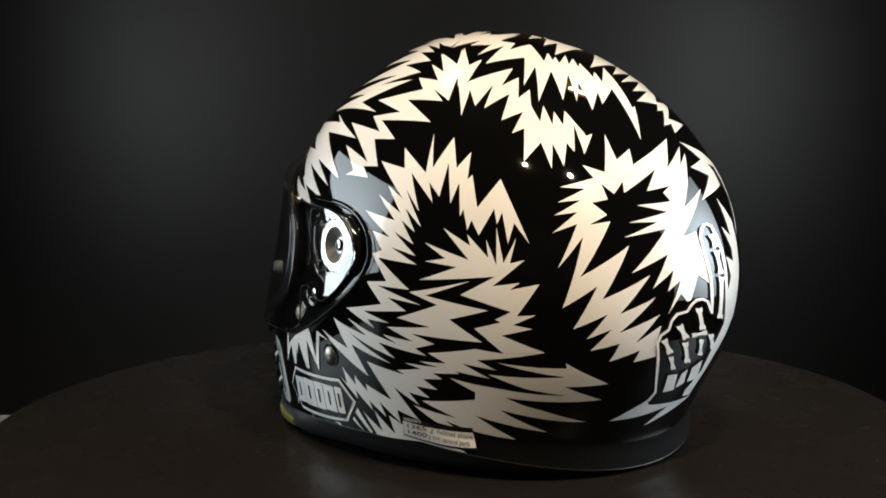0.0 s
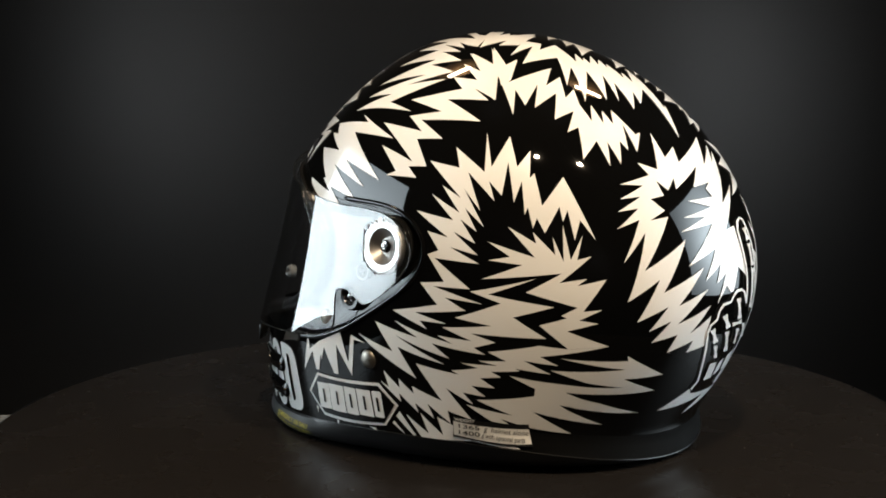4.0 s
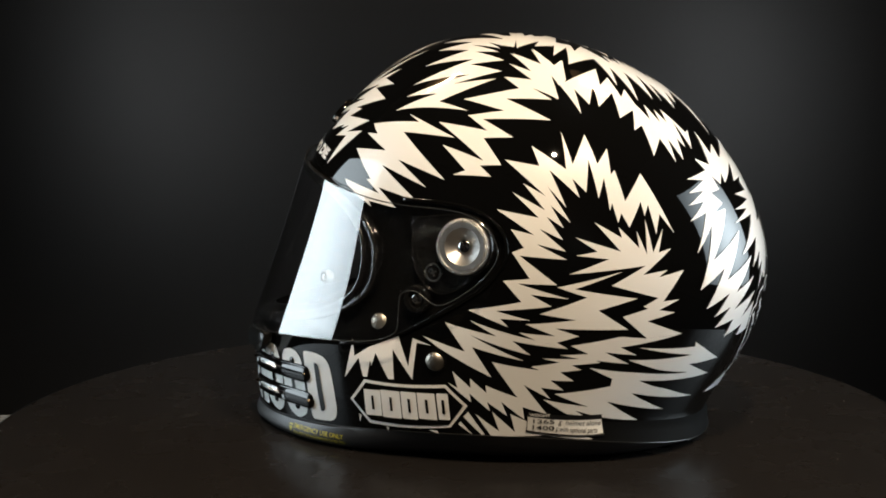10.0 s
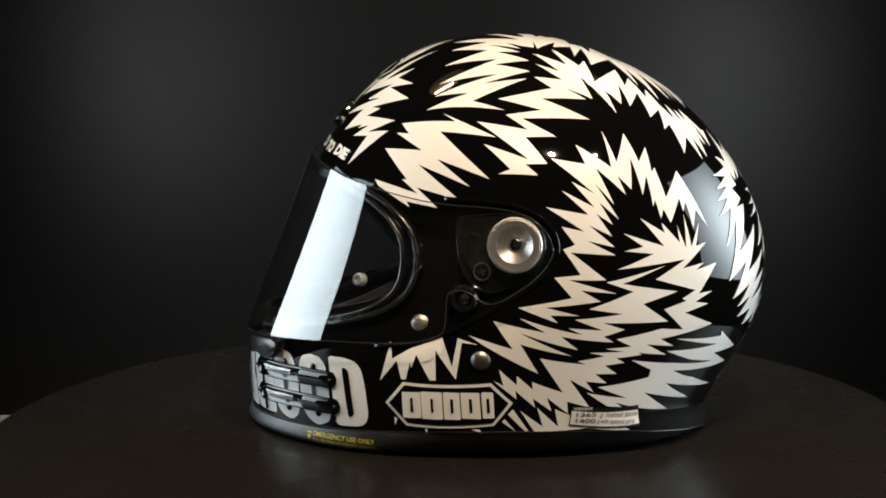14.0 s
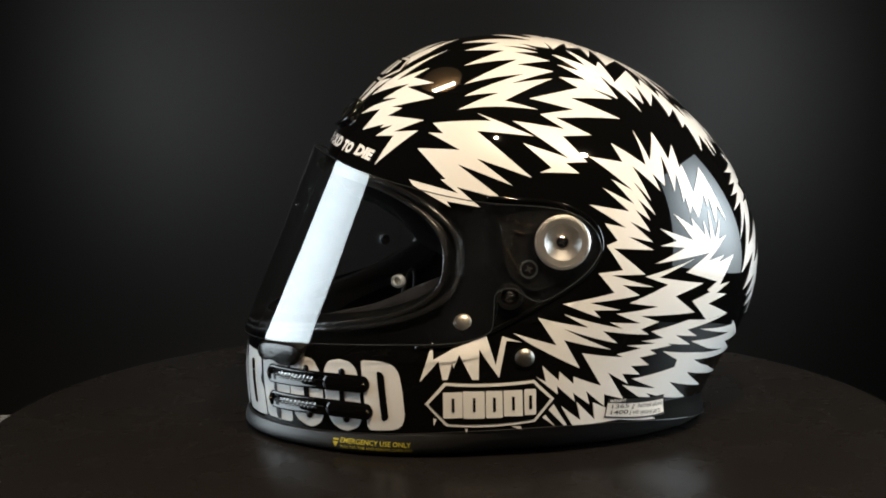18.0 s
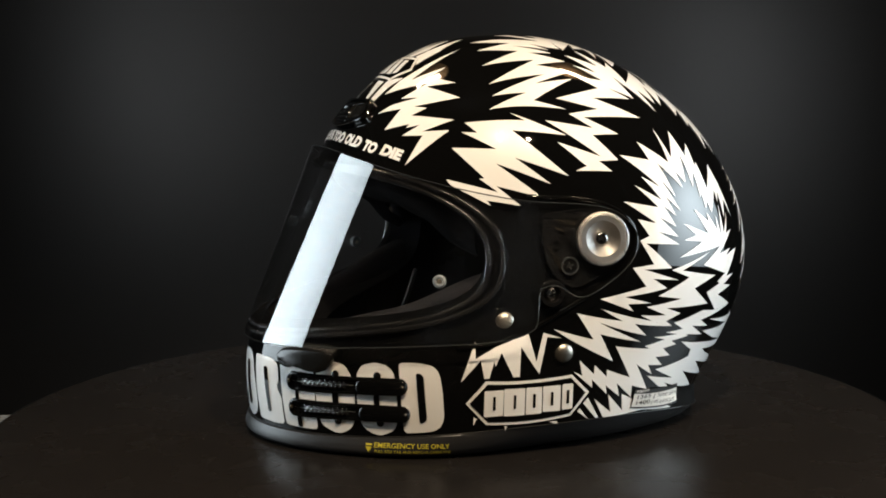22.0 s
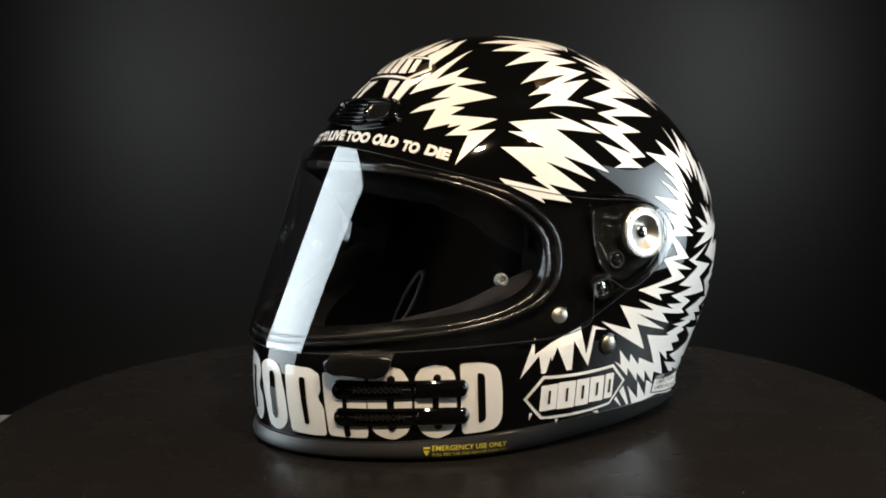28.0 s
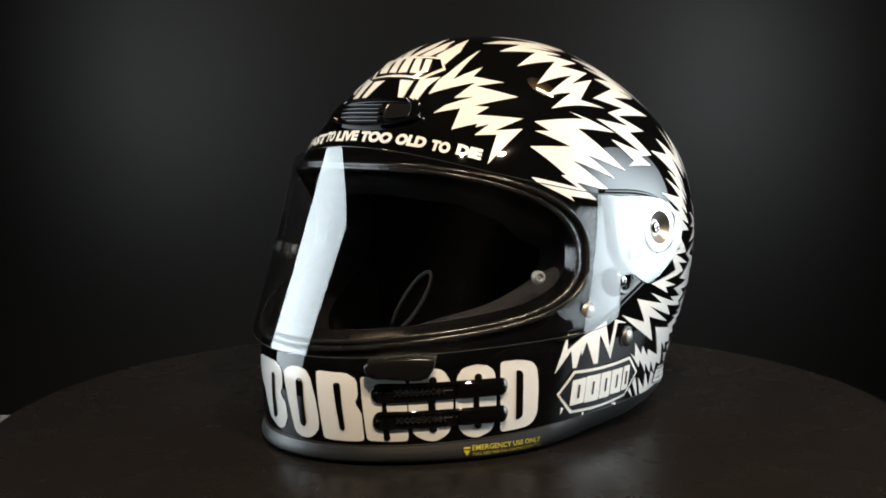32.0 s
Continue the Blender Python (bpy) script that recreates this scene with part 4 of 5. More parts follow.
paint("flash", [(116.7, 12.6), (115.3, 18.2), (122.9, 11.3), (123.5, 21.5), (124.6, 12.5), (129.3, 20.1), (130.5, 12.2), (133.8, 15.9), (133.1, 9.5), (134.2, 10.5), (135.3, 3.4), (140.3, 9.4), (145.5, -3.7), (142.7, 0.3), (141.4, -3.8), (140.4, 2.4), (139.3, 0.0), (138.8, 3.1), (135.6, -2.3), (134.1, 0.8), (133.2, -1.3), (132.3, 3.1), (131.6, 1.5), (131.3, 8.8), (129.4, 4.2), (128.5, 13.5), (126.8, 5.7), (124.0, 9.1), (125.2, 4.5), (119.0, 11.4), (117.6, 11.4)], WHITE, helmet, 0.00032)
paint("flash", [(108.1, 14.9), (116.7, 12.6), (119.0, 14.7), (120.1, 11.5), (119.0, 11.4), (122.0, 2.4), (118.1, 7.5), (122.8, -1.1), (118.5, 3.0), (121.2, -2.2), (117.5, 0.4), (120.9, -4.8), (115.7, -2.3), (121.5, -7.3), (115.0, -5.8), (121.7, -9.1), (111.2, -8.5), (119.6, -14.7), (110.7, -14.8), (122.4, -17.7), (113.6, -17.1), (118.5, -19.5), (105.5, -21.4), (113.7, -22.9), (106.6, -23.1), (108.5, -24.8), (98.6, -21.9), (111.6, -18.9), (107.3, -14.4), (113.5, -13.6), (109.4, -7.8), (112.2, -6.7), (109.2, -2.5), (114.5, -3.7), (105.8, 2.2), (115.7, 0.2), (109.8, 6.3), (117.2, 1.9), (112.5, 8.4), (117.5, 5.2)], WHITE, helmet, 0.00034)
paint("flash", [(127.9, -0.9), (133.8, -4.4), (133.2, -2.1), (137.5, -6.6), (137.1, -3.0), (139.1, -7.9), (139.2, -0.6), (140.5, -7.5), (143.0, -2.6), (141.7, -7.5), (144.5, -6.7), (138.3, -12.1), (143.6, -11.0), (141.7, -12.5), (147.2, -11.0), (143.0, -17.4), (146.6, -16.8), (142.3, -19.2), (146.0, -19.5), (140.1, -21.6), (148.6, -23.8), (140.6, -25.2), (134.5, -21.0), (139.9, -19.0), (138.8, -18.6), (141.9, -16.7), (131.6, -14.5), (138.8, -10.2), (122.2, -12.3), (130.9, -8.9), (123.7, -8.2), (128.4, -7.3), (123.6, -4.2), (133.5, -7.3)], WHITE, helmet, 0.00036)
paint("flash", [(119.6, -15.2), (133.8, -11.5), (123.6, -15.5), (137.4, -17.0), (129.0, -19.9), (136.1, -23.6), (119.5, -24.3), (125.2, -25.7), (120.1, -27.4), (122.8, -28.6), (114.9, -27.2), (111.1, -25.8), (119.7, -26.0), (112.6, -23.8), (124.3, -22.2), (115.8, -21.3), (126.4, -17.2)], WHITE, helmet, 0.00038)
paint("flash", [(92.3, -25.3), (105.6, -27.1), (98.9, -24.2), (114.9, -27.2), (122.8, -28.6), (109.5, -27.8), (114.0, -30.6), (98.9, -27.5), (112.5, -32.0), (99.3, -30.1), (104.2, -36.2), (90.4, -31.1), (85.8, -28.7), (97.4, -31.3)], WHITE, helmet, 0.00040)
paint("flash", [(104.4, -32.9), (116.3, -33.7), (114.2, -33.1), (121.1, -31.7), (116.8, -31.1), (125.7, -30.6), (121.0, -30.1), (127.7, -29.4), (123.4, -27.9), (134.7, -25.2), (140.6, -25.2), (148.6, -23.8), (135.0, -27.5), (139.0, -28.9), (131.6, -28.8), (137.6, -30.9), (129.7, -30.7), (130.8, -31.1), (124.1, -32.1), (126.5, -33.0), (121.4, -33.8), (125.0, -35.5), (119.2, -35.7), (122.7, -37.6), (116.9, -37.4), (119.5, -39.6), (112.5, -37.1), (118.9, -42.7), (112.4, -41.7), (113.0, -44.1), (106.7, -41.0), (108.3, -43.7), (102.9, -41.3), (103.7, -43.1), (98.1, -39.9), (98.5, -41.6), (92.1, -38.0), (94.9, -39.0), (93.7, -35.7), (98.5, -38.8), (98.5, -36.9), (102.8, -39.5), (102.6, -38.0), (111.0, -39.9)], WHITE, helmet, 0.00042)
paint("flash", [(99.6, -43.8), (106.1, -46.7), (104.2, -43.1), (110.5, -46.6), (109.2, -43.3), (113.6, -44.4), (113.8, -46.2), (128.8, -45.7), (131.7, -46.2), (118.8, -46.7), (103.7, -47.6)], WHITE, helmet, 0.00044)
paint("flash", [(139.2, -27.3), (153.0, -26.5), (152.7, -25.5), (161.9, -29.3), (153.1, -30.4), (161.4, -32.8), (152.0, -33.8), (144.2, -34.3), (139.3, -34.4), (149.3, -36.0), (159.6, -37.9), (147.0, -37.7), (139.3, -37.1), (151.1, -40.6), (142.0, -40.1), (134.0, -39.3), (134.4, -33.9), (134.2, -32.7), (153.8, -32.2), (145.3, -31.8), (137.4, -30.1), (152.9, -28.3)], WHITE, helmet, 0.00046)
paint("flash", [(128.4, -32.4), (140.4, -32.7), (153.1, -32.3), (148.9, -33.7), (140.2, -34.1), (154.5, -37.3), (139.9, -37.1), (148.3, -40.3), (133.7, -39.1), (144.1, -42.9), (133.6, -42.6), (126.3, -41.6), (128.6, -42.5), (124.1, -42.4), (117.6, -39.8), (129.4, -40.6), (120.4, -38.5), (137.2, -35.2)], WHITE, helmet, 0.00048)
paint("flash", [(61.0, -37.1), (64.9, -29.4), (64.9, -33.0), (69.9, -31.2), (78.7, -29.0), (81.1, -35.2), (82.9, -29.3), (88.2, -30.7), (84.0, -30.3), (82.0, -37.8), (76.8, -31.8), (76.5, -37.8), (74.8, -37.7), (71.6, -32.5), (70.0, -35.1), (69.7, -34.0), (68.3, -37.2), (67.0, -37.1), (66.2, -33.4)], WHITE, helmet, 0.00050)
paint("fleck", [(63.9, -43.9), (64.8, -44.2), (63.8, -45.3)], WHITE, helmet, 0.00052)
paint("fleck", [(72.2, -46.4), (73.1, -46.6), (72.6, -47.4)], WHITE, helmet, 0.00030)
paint("fleck", [(85.4, -47.1), (88.0, -47.2), (88.6, -47.9)], WHITE, helmet, 0.00032)
paint("fleck", [(94.4, -45.9), (95.2, -45.4), (98.5, -47.7)], WHITE, helmet, 0.00034)
paint("fleck", [(96.1, -44.5), (97.5, -43.5), (102.0, -47.5), (101.1, -47.6)], WHITE, helmet, 0.00036)
paint("flash", [(60.2, 26.7), (75.9, 27.3), (79.9, 27.2), (74.9, 30.0), (93.1, 22.1), (75.5, 23.8), (91.5, 9.8), (76.0, 15.4), (86.1, 7.7), (70.4, 13.8), (83.4, 4.0), (70.5, 7.4), (77.2, 1.9), (67.9, 3.5), (69.0, 2.0), (57.9, 7.6), (56.3, 9.3), (71.0, 5.7), (65.7, 9.5), (67.2, 9.6), (57.0, 18.5), (70.7, 18.0), (59.5, 23.5), (64.7, 23.2)], WHITE, helmet, 0.00038)
paint("flash", [(42.8, 63.3), (29.9, 44.1), (43.4, 51.7), (38.7, 46.1), (52.7, 43.6), (40.0, 41.4), (56.9, 36.5), (39.6, 32.6), (45.0, 32.3), (40.3, 29.1), (56.5, 27.8), (46.3, 23.6), (55.6, 24.2), (43.7, 12.9), (46.9, 22.3), (39.9, 21.9), (44.8, 25.9), (40.2, 24.6), (40.9, 26.0), (32.7, 23.5), (34.8, 31.4), (25.7, 29.2), (29.2, 32.4), (39.4, 36.4), (31.9, 35.5), (39.6, 43.0), (21.7, 36.9), (23.7, 43.5), (27.0, 47.4)], WHITE, helmet, 0.00040)
paint("streak", [(30.1, 72.9), (21.2, 63.4), (15.1, 56.3), (20.4, 54.7), (23.5, 51.5), (28.9, 60.4)], WHITE, helmet, 0.00042)
paint("streak", [(16.7, 70.5), (8.7, 61.5), (4.4, 56.2), (11.7, 56.2), (17.5, 60.8)], WHITE, helmet, 0.00044)
paint("streak", [(4.4, 73.5), (0.7, 64.7), (-3.4, 55.4), (1.5, 56.3), (7.9, 62.4)], WHITE, helmet, 0.00046)
paint("streak", [(4.8, 43.4), (9.3, 34.9), (11.5, 34.6), (12.2, 42.8)], WHITE, helmet, 0.00048)
paint("streak", [(14.9, 43.3), (14.4, 34.8), (18.0, 33.6), (20.1, 40.2), (24.2, 44.9)], WHITE, helmet, 0.00050)
# the front flash again on the other side
paint("flash", [(-42.8, 63.3), (-29.9, 44.1), (-43.4, 51.7), (-38.7, 46.1), (-52.7, 43.6), (-40.0, 41.4), (-56.9, 36.5), (-39.6, 32.6), (-45.0, 32.3), (-40.3, 29.1), (-56.5, 27.8), (-46.3, 23.6), (-55.6, 24.2), (-43.7, 12.9), (-46.9, 22.3), (-39.9, 21.9), (-44.8, 25.9), (-40.2, 24.6), (-40.9, 26.0), (-32.7, 23.5), (-34.8, 31.4), (-25.7, 29.2), (-29.2, 32.4), (-39.4, 36.4), (-31.9, 35.5), (-39.6, 43.0), (-21.7, 36.9), (-23.7, 43.5), (-27.0, 47.4)], WHITE, helmet, 0.00030)
paint("streak", [(-30.1, 72.9), (-21.2, 63.4), (-15.1, 56.3), (-20.4, 54.7), (-23.5, 51.5), (-28.9, 60.4)], WHITE, helmet, 0.00032)
paint("streak", [(-16.7, 70.5), (-8.7, 61.5), (-4.4, 56.2), (-11.7, 56.2), (-17.5, 60.8)], WHITE, helmet, 0.00034)
paint("streak", [(-4.8, 43.4), (-9.3, 34.9), (-11.5, 34.6), (-12.2, 42.8)], WHITE, helmet, 0.00036)
paint("streak", [(-14.9, 43.3), (-14.4, 34.8), (-18.0, 33.6), (-20.1, 40.2), (-24.2, 44.9)], WHITE, helmet, 0.00038)
# chin: a row of tall rounded blocks with slots
block = paint("chin_block", [(-19.9, -30.7), (-18.9, -30.2), (-17.0, -29.6), (-14.9, -29.1), (-10.0, -28.4), (-8.8, -28.4), (-7.8, -28.3), (-6.8, -28.3), (-6.0, -28.3), (-5.3, -28.4), (-4.7, -28.6), (-4.2, -28.7), (-3.7, -29.0), (-3.4, -29.2), (-3.2, -29.5), (-3.0, -29.8), (-2.8, -30.8), (-2.8, -31.1), (-2.9, -31.4), (-3.0, -31.7), (-3.3, -32.1), (-3.3, -32.4), (-3.2, -32.6), (-3.0, -32.9), (-2.4, -33.2), (-2.0, -33.4), (-1.8, -33.6), (-1.6, -33.9), (-1.4, -35.3), (-1.4, -35.7), (-1.6, -36.0), (-1.8, -36.3), (-2.2, -36.8), (-2.6, -37.1), (-3.0, -37.4), (-3.6, -37.5), (-4.2, -37.7), (-4.8, -37.7), (-5.3, -37.7), (-5.9, -37.6), (-8.1, -37.1), (-8.6, -37.0), (-9.0, -36.8), (-9.3, -36.5), (-11.1, -34.2), (-11.3, -33.9), (-11.6, -33.7), (-11.9, -33.4)], WHITE, helmet, 0.0004)
paint("slot", [(-7.3, -30.3), (-7.1, -30.0), (-6.4, -30.0), (-5.9, -30.2), (-5.0, -35.8), (-5.5, -36.2), (-6.3, -36.5), (-6.7, -36.4)], BLACK, block, 0.0007)
block = paint("chin_block", [(-2.5, -29.6), (-2.5, -29.3), (-2.4, -29.1), (-2.2, -28.9), (-1.8, -28.7), (-1.4, -28.5), (-0.9, -28.4), (-0.3, -28.2), (0.3, -28.1), (0.9, -28.1), (1.5, -28.1), (2.2, -28.1), (2.8, -28.2), (3.3, -28.3), (3.8, -28.4), (4.3, -28.7), (4.6, -28.9), (4.9, -29.2), (5.2, -29.5), (5.4, -29.8), (6.3, -31.8), (6.5, -32.1), (6.6, -32.4), (6.7, -32.7), (7.2, -35.0), (7.2, -35.3), (7.2, -35.6), (7.2, -35.9), (7.0, -36.6), (6.8, -36.9), (6.5, -37.1), (6.2, -37.4), (5.7, -37.6), (5.2, -37.8), (4.7, -37.9), (4.2, -38.0), (3.6, -38.0), (3.0, -37.9), (2.5, -37.9), (2.0, -37.7), (1.5, -37.6), (1.1, -37.4), (0.9, -37.2), (0.7, -36.9), (0.1, -35.3), (0.0, -35.0), (-0.1, -34.7), (-0.2, -34.4), (-1.3, -31.9), (-1.5, -31.6), (-1.6, -31.3), (-1.8, -31.0)], WHITE, helmet, 0.0004)
paint("slot", [(1.5, -30.1), (1.6, -29.8), (2.2, -29.6), (2.7, -29.7), (3.2, -30.0), (3.5, -30.5), (4.2, -35.8), (4.0, -36.1), (3.7, -36.4), (3.2, -36.4), (2.8, -36.2), (2.5, -35.9), (2.0, -32.8), (1.9, -32.4)], BLACK, block, 0.0007)
block = paint("chin_block", [(6.6, -28.8), (6.6, -28.6), (6.9, -28.5), (7.4, -28.4), (12.3, -28.8), (12.9, -28.9), (13.4, -29.0), (13.9, -29.2), (14.7, -29.6), (15.1, -29.8), (15.3, -30.1), (15.5, -30.4), (15.7, -31.9), (15.7, -32.2), (15.6, -32.5), (15.5, -32.8), (15.3, -33.0), (15.2, -33.3), (15.3, -33.5), (15.4, -33.8), (15.9, -34.4), (16.1, -34.7), (16.3, -35.0), (16.4, -35.3), (16.6, -38.6), (16.5, -38.8), (16.3, -38.9), (15.9, -39.0), (9.0, -38.1), (8.6, -38.0), (8.3, -37.9), (8.1, -37.6)], WHITE, helmet, 0.0004)
paint("slot", [(10.6, -30.4), (10.9, -30.2), (11.7, -30.2), (12.1, -30.5), (12.9, -36.8), (12.6, -37.1), (12.1, -37.0), (11.8, -36.8)], BLACK, block, 0.0007)
block = paint("chin_block", [(16.2, -30.1), (16.3, -29.8), (16.5, -29.7), (16.9, -29.7), (24.7, -31.3), (25.1, -31.5), (25.3, -31.7), (25.5, -32.0), (25.4, -40.1), (25.2, -40.4), (25.0, -40.5), (24.6, -40.5), (17.8, -39.2), (17.4, -39.0), (17.2, -38.8), (17.1, -38.5)], WHITE, helmet, 0.0004)
paint("slot", [(20.4, -31.5), (20.6, -31.3), (20.9, -31.3), (21.1, -31.6), (21.8, -39.6), (21.4, -39.8), (20.8, -39.7), (20.5, -39.4)], BLACK, block, 0.0007)
block = paint("chin_block", [(25.5, -33.9), (25.5, -33.6), (25.5, -33.2), (25.6, -32.9), (26.2, -31.4), (26.4, -31.1), (26.6, -30.9), (27.0, -30.7), (27.7, -30.5), (28.1, -30.4), (28.5, -30.3), (29.0, -30.3), (30.3, -30.3), (30.8, -30.4), (31.3, -30.5), (31.8, -30.6), (32.4, -30.8), (32.8, -31.0), (33.2, -31.3), (33.5, -31.6), (34.2, -32.6), (34.4, -33.0), (34.6, -33.3), (34.7, -33.7), (35.0, -35.2), (35.0, -35.6), (35.1, -35.9), (35.1, -36.3), (34.8, -39.7), (34.8, -40.0), (34.6, -40.3), (34.4, -40.6), (33.9, -41.2), (33.6, -41.4), (33.2, -41.6), (32.8, -41.7), (31.7, -41.9), (31.2, -41.9), (30.8, -41.9), (30.3, -41.8), (29.3, -41.5), (28.9, -41.3), (28.4, -41.1), (28.1, -40.9), (27.2, -40.4), (26.9, -40.1), (26.6, -39.8), (26.4, -39.5), (26.2, -38.9), (26.1, -38.6), (26.0, -38.2), (25.9, -37.9)], WHITE, helmet, 0.0004)
paint("slot", [(29.6, -32.7), (30.0, -32.5), (30.9, -32.6), (31.3, -32.9), (31.2, -39.7), (30.9, -39.9), (30.2, -39.8), (29.8, -39.4)], BLACK, block, 0.0007)
block = paint("chin_block", [(35.6, -35.5), (35.6, -35.1), (35.7, -34.8), (35.7, -34.4), (35.9, -33.2), (36.0, -32.9), (36.1, -32.6), (36.4, -32.3), (36.8, -31.9), (37.1, -31.6), (37.5, -31.5), (37.9, -31.4), (39.4, -31.3), (39.9, -31.3), (40.4, -31.3), (40.9, -31.4), (42.4, -31.8), (42.9, -31.9), (43.3, -32.2), (43.7, -32.5), (44.2, -32.9), (44.5, -33.3), (44.7, -33.7), (44.8, -34.1), (45.1, -35.9), (45.1, -36.3), (45.1, -36.7), (45.1, -37.1), (45.0, -41.2), (45.0, -41.6), (44.9, -41.9), (44.7, -42.2), (44.1, -43.0), (43.8, -43.2), (43.4, -43.4), (43.0, -43.5), (41.1, -43.7), (40.6, -43.7), (40.1, -43.6), (39.6, -43.5), (38.5, -43.1), (38.1, -42.9), (37.7, -42.6), (37.3, -42.4), (36.8, -41.9), (36.5, -41.6), (36.3, -41.2), (36.1, -40.9), (35.8, -40.0), (35.7, -39.7), (35.6, -39.3), (35.6, -38.9)], WHITE, helmet, 0.0004)
paint("slot", [(39.7, -34.0), (40.0, -33.7), (40.6, -33.7), (41.0, -34.0), (40.9, -41.3), (40.5, -41.6), (39.8, -41.5), (39.4, -41.2)], BLACK, block, 0.0007)
block = paint("chin_block", [(46.1, -32.4), (46.2, -32.1), (46.5, -32.0), (46.9, -31.9), (50.1, -32.2), (50.6, -32.3), (51.2, -32.4), (51.7, -32.5), (53.5, -33.0), (54.0, -33.2), (54.5, -33.5), (54.9, -33.8), (55.5, -34.5), (55.7, -34.9), (55.9, -35.4), (56.0, -35.8), (56.3, -37.7), (56.3, -38.1), (56.4, -38.6), (56.4, -39.0), (56.4, -42.4), (56.4, -42.7), (56.2, -43.1), (56.1, -43.5), (55.5, -44.2), (55.1, -44.5), (54.7, -44.6), (54.2, -44.8), (52.9, -44.9), (52.4, -44.9), (51.8, -44.8), (51.2, -44.8), (46.9, -44.3), (46.5, -44.1), (46.3, -43.9), (46.1, -43.6)], WHITE, helmet, 0.0004)
paint("slot", [(50.1, -34.5), (50.3, -34.2), (50.9, -34.3), (51.4, -34.5), (51.8, -34.9), (52.0, -35.4), (52.1, -42.4), (51.9, -42.8), (51.4, -43.0), (50.9, -43.1), (50.5, -43.1), (50.2, -42.8)], BLACK, block, 0.0007)
# side emblem: a six-sided frame with five bars
emblem = paint("side_emblem", [(62.0, -41.1), (67.4, -37.6), (91.6, -38.5), (97.5, -42.3), (92.2, -46.5), (67.2, -45.6)], WHITE, helmet, 0.0008, "white six-sided emblem with bars")
paint("emblem_field", [(63.0, -41.2), (67.8, -38.2), (91.3, -39.1), (96.3, -42.3), (91.8, -46.0), (67.8, -45.1)], BLACK, emblem, 0.0011)
paint("bar", [(67.0, -39.4), (67.3, -39.4), (71.8, -39.7), (72.1, -39.8), (71.8, -44.4), (71.5, -44.4), (66.9, -44.1), (66.6, -44.0)], WHITE, emblem, 0.0014)
paint("notch", [(69.2, -40.6), (69.9, -40.7), (69.8, -43.2), (69.0, -43.1)], BLACK, emblem, 0.0017)
paint("bar", [(72.2, -39.7), (72.5, -39.6), (77.7, -40.0), (78.0, -40.1), (77.9, -44.9), (77.6, -45.0), (72.3, -44.6), (72.0, -44.5)], WHITE, emblem, 0.0014)
paint("notch", [(74.8, -41.0), (75.5, -41.1), (75.4, -43.6), (74.7, -43.5)], BLACK, emblem, 0.0017)
paint("bar", [(78.3, -40.1), (78.6, -40.0), (82.5, -40.2), (82.8, -40.3), (82.9, -45.1), (82.5, -45.2), (78.5, -45.0), (78.2, -44.8)], WHITE, emblem, 0.0014)
paint("notch", [(80.2, -41.3), (81.0, -41.4), (81.0, -43.9), (80.2, -43.9)], BLACK, emblem, 0.0017)
paint("bar", [(83.1, -40.2), (83.4, -40.2), (88.0, -40.3), (88.3, -40.4), (88.6, -45.2), (88.3, -45.2), (83.5, -45.0), (83.2, -44.9)], WHITE, emblem, 0.0014)
paint("notch", [(85.4, -41.4), (86.2, -41.5), (86.3, -44.0), (85.5, -44.0)], BLACK, emblem, 0.0017)
paint("bar", [(88.8, -40.4), (89.2, -40.2), (91.7, -40.2), (92.1, -40.4), (92.4, -45.0), (92.1, -45.1), (89.4, -45.1), (89.1, -45.0)], WHITE, emblem, 0.0014)
paint("notch", [(90.2, -41.4), (91.0, -41.4), (91.2, -44.0), (90.3, -44.0)], BLACK, emblem, 0.0017)
brow_emblem = paint("brow_emblem", [(-17.2, 44.0), (-23.2, 48.7), (-12.5, 55.5), (3.5, 55.6), (20.5, 55.0), (25.2, 48.4), (16.4, 43.2), (0.6, 44.6)], WHITE, helmet, 0.0008, "white six-sided emblem on the brow")
paint("emblem_field", [(-14.4, 44.7), (-19.3, 48.3), (-7.8, 53.7), (5.2, 54.2), (19.8, 53.9), (23.4, 49.2), (15.5, 44.2), (-0.6, 45.7)], BLACK, brow_emblem, 0.0011)
paint("bar", [(-13.2, 46.3), (-23.5, 54.0), (-13.7, 53.9), (-7.0, 46.3)], WHITE, brow_emblem, 0.0014)
paint("bar", [(-5.6, 46.5), (-9.9, 53.9), (-5.0, 53.9), (-0.5, 46.3)], WHITE, brow_emblem, 0.0014)
paint("bar", [(1.0, 46.2), (-2.4, 54.1), (2.7, 53.9), (6.1, 46.4)], WHITE, brow_emblem, 0.0014)
paint("bar", [(8.0, 46.1), (4.8, 53.8), (9.1, 53.8), (12.6, 46.1)], WHITE, brow_emblem, 0.0014)
paint("bar", [(14.1, 46.2), (11.5, 53.5), (15.5, 53.3), (17.1, 46.8)], WHITE, brow_emblem, 0.0014)
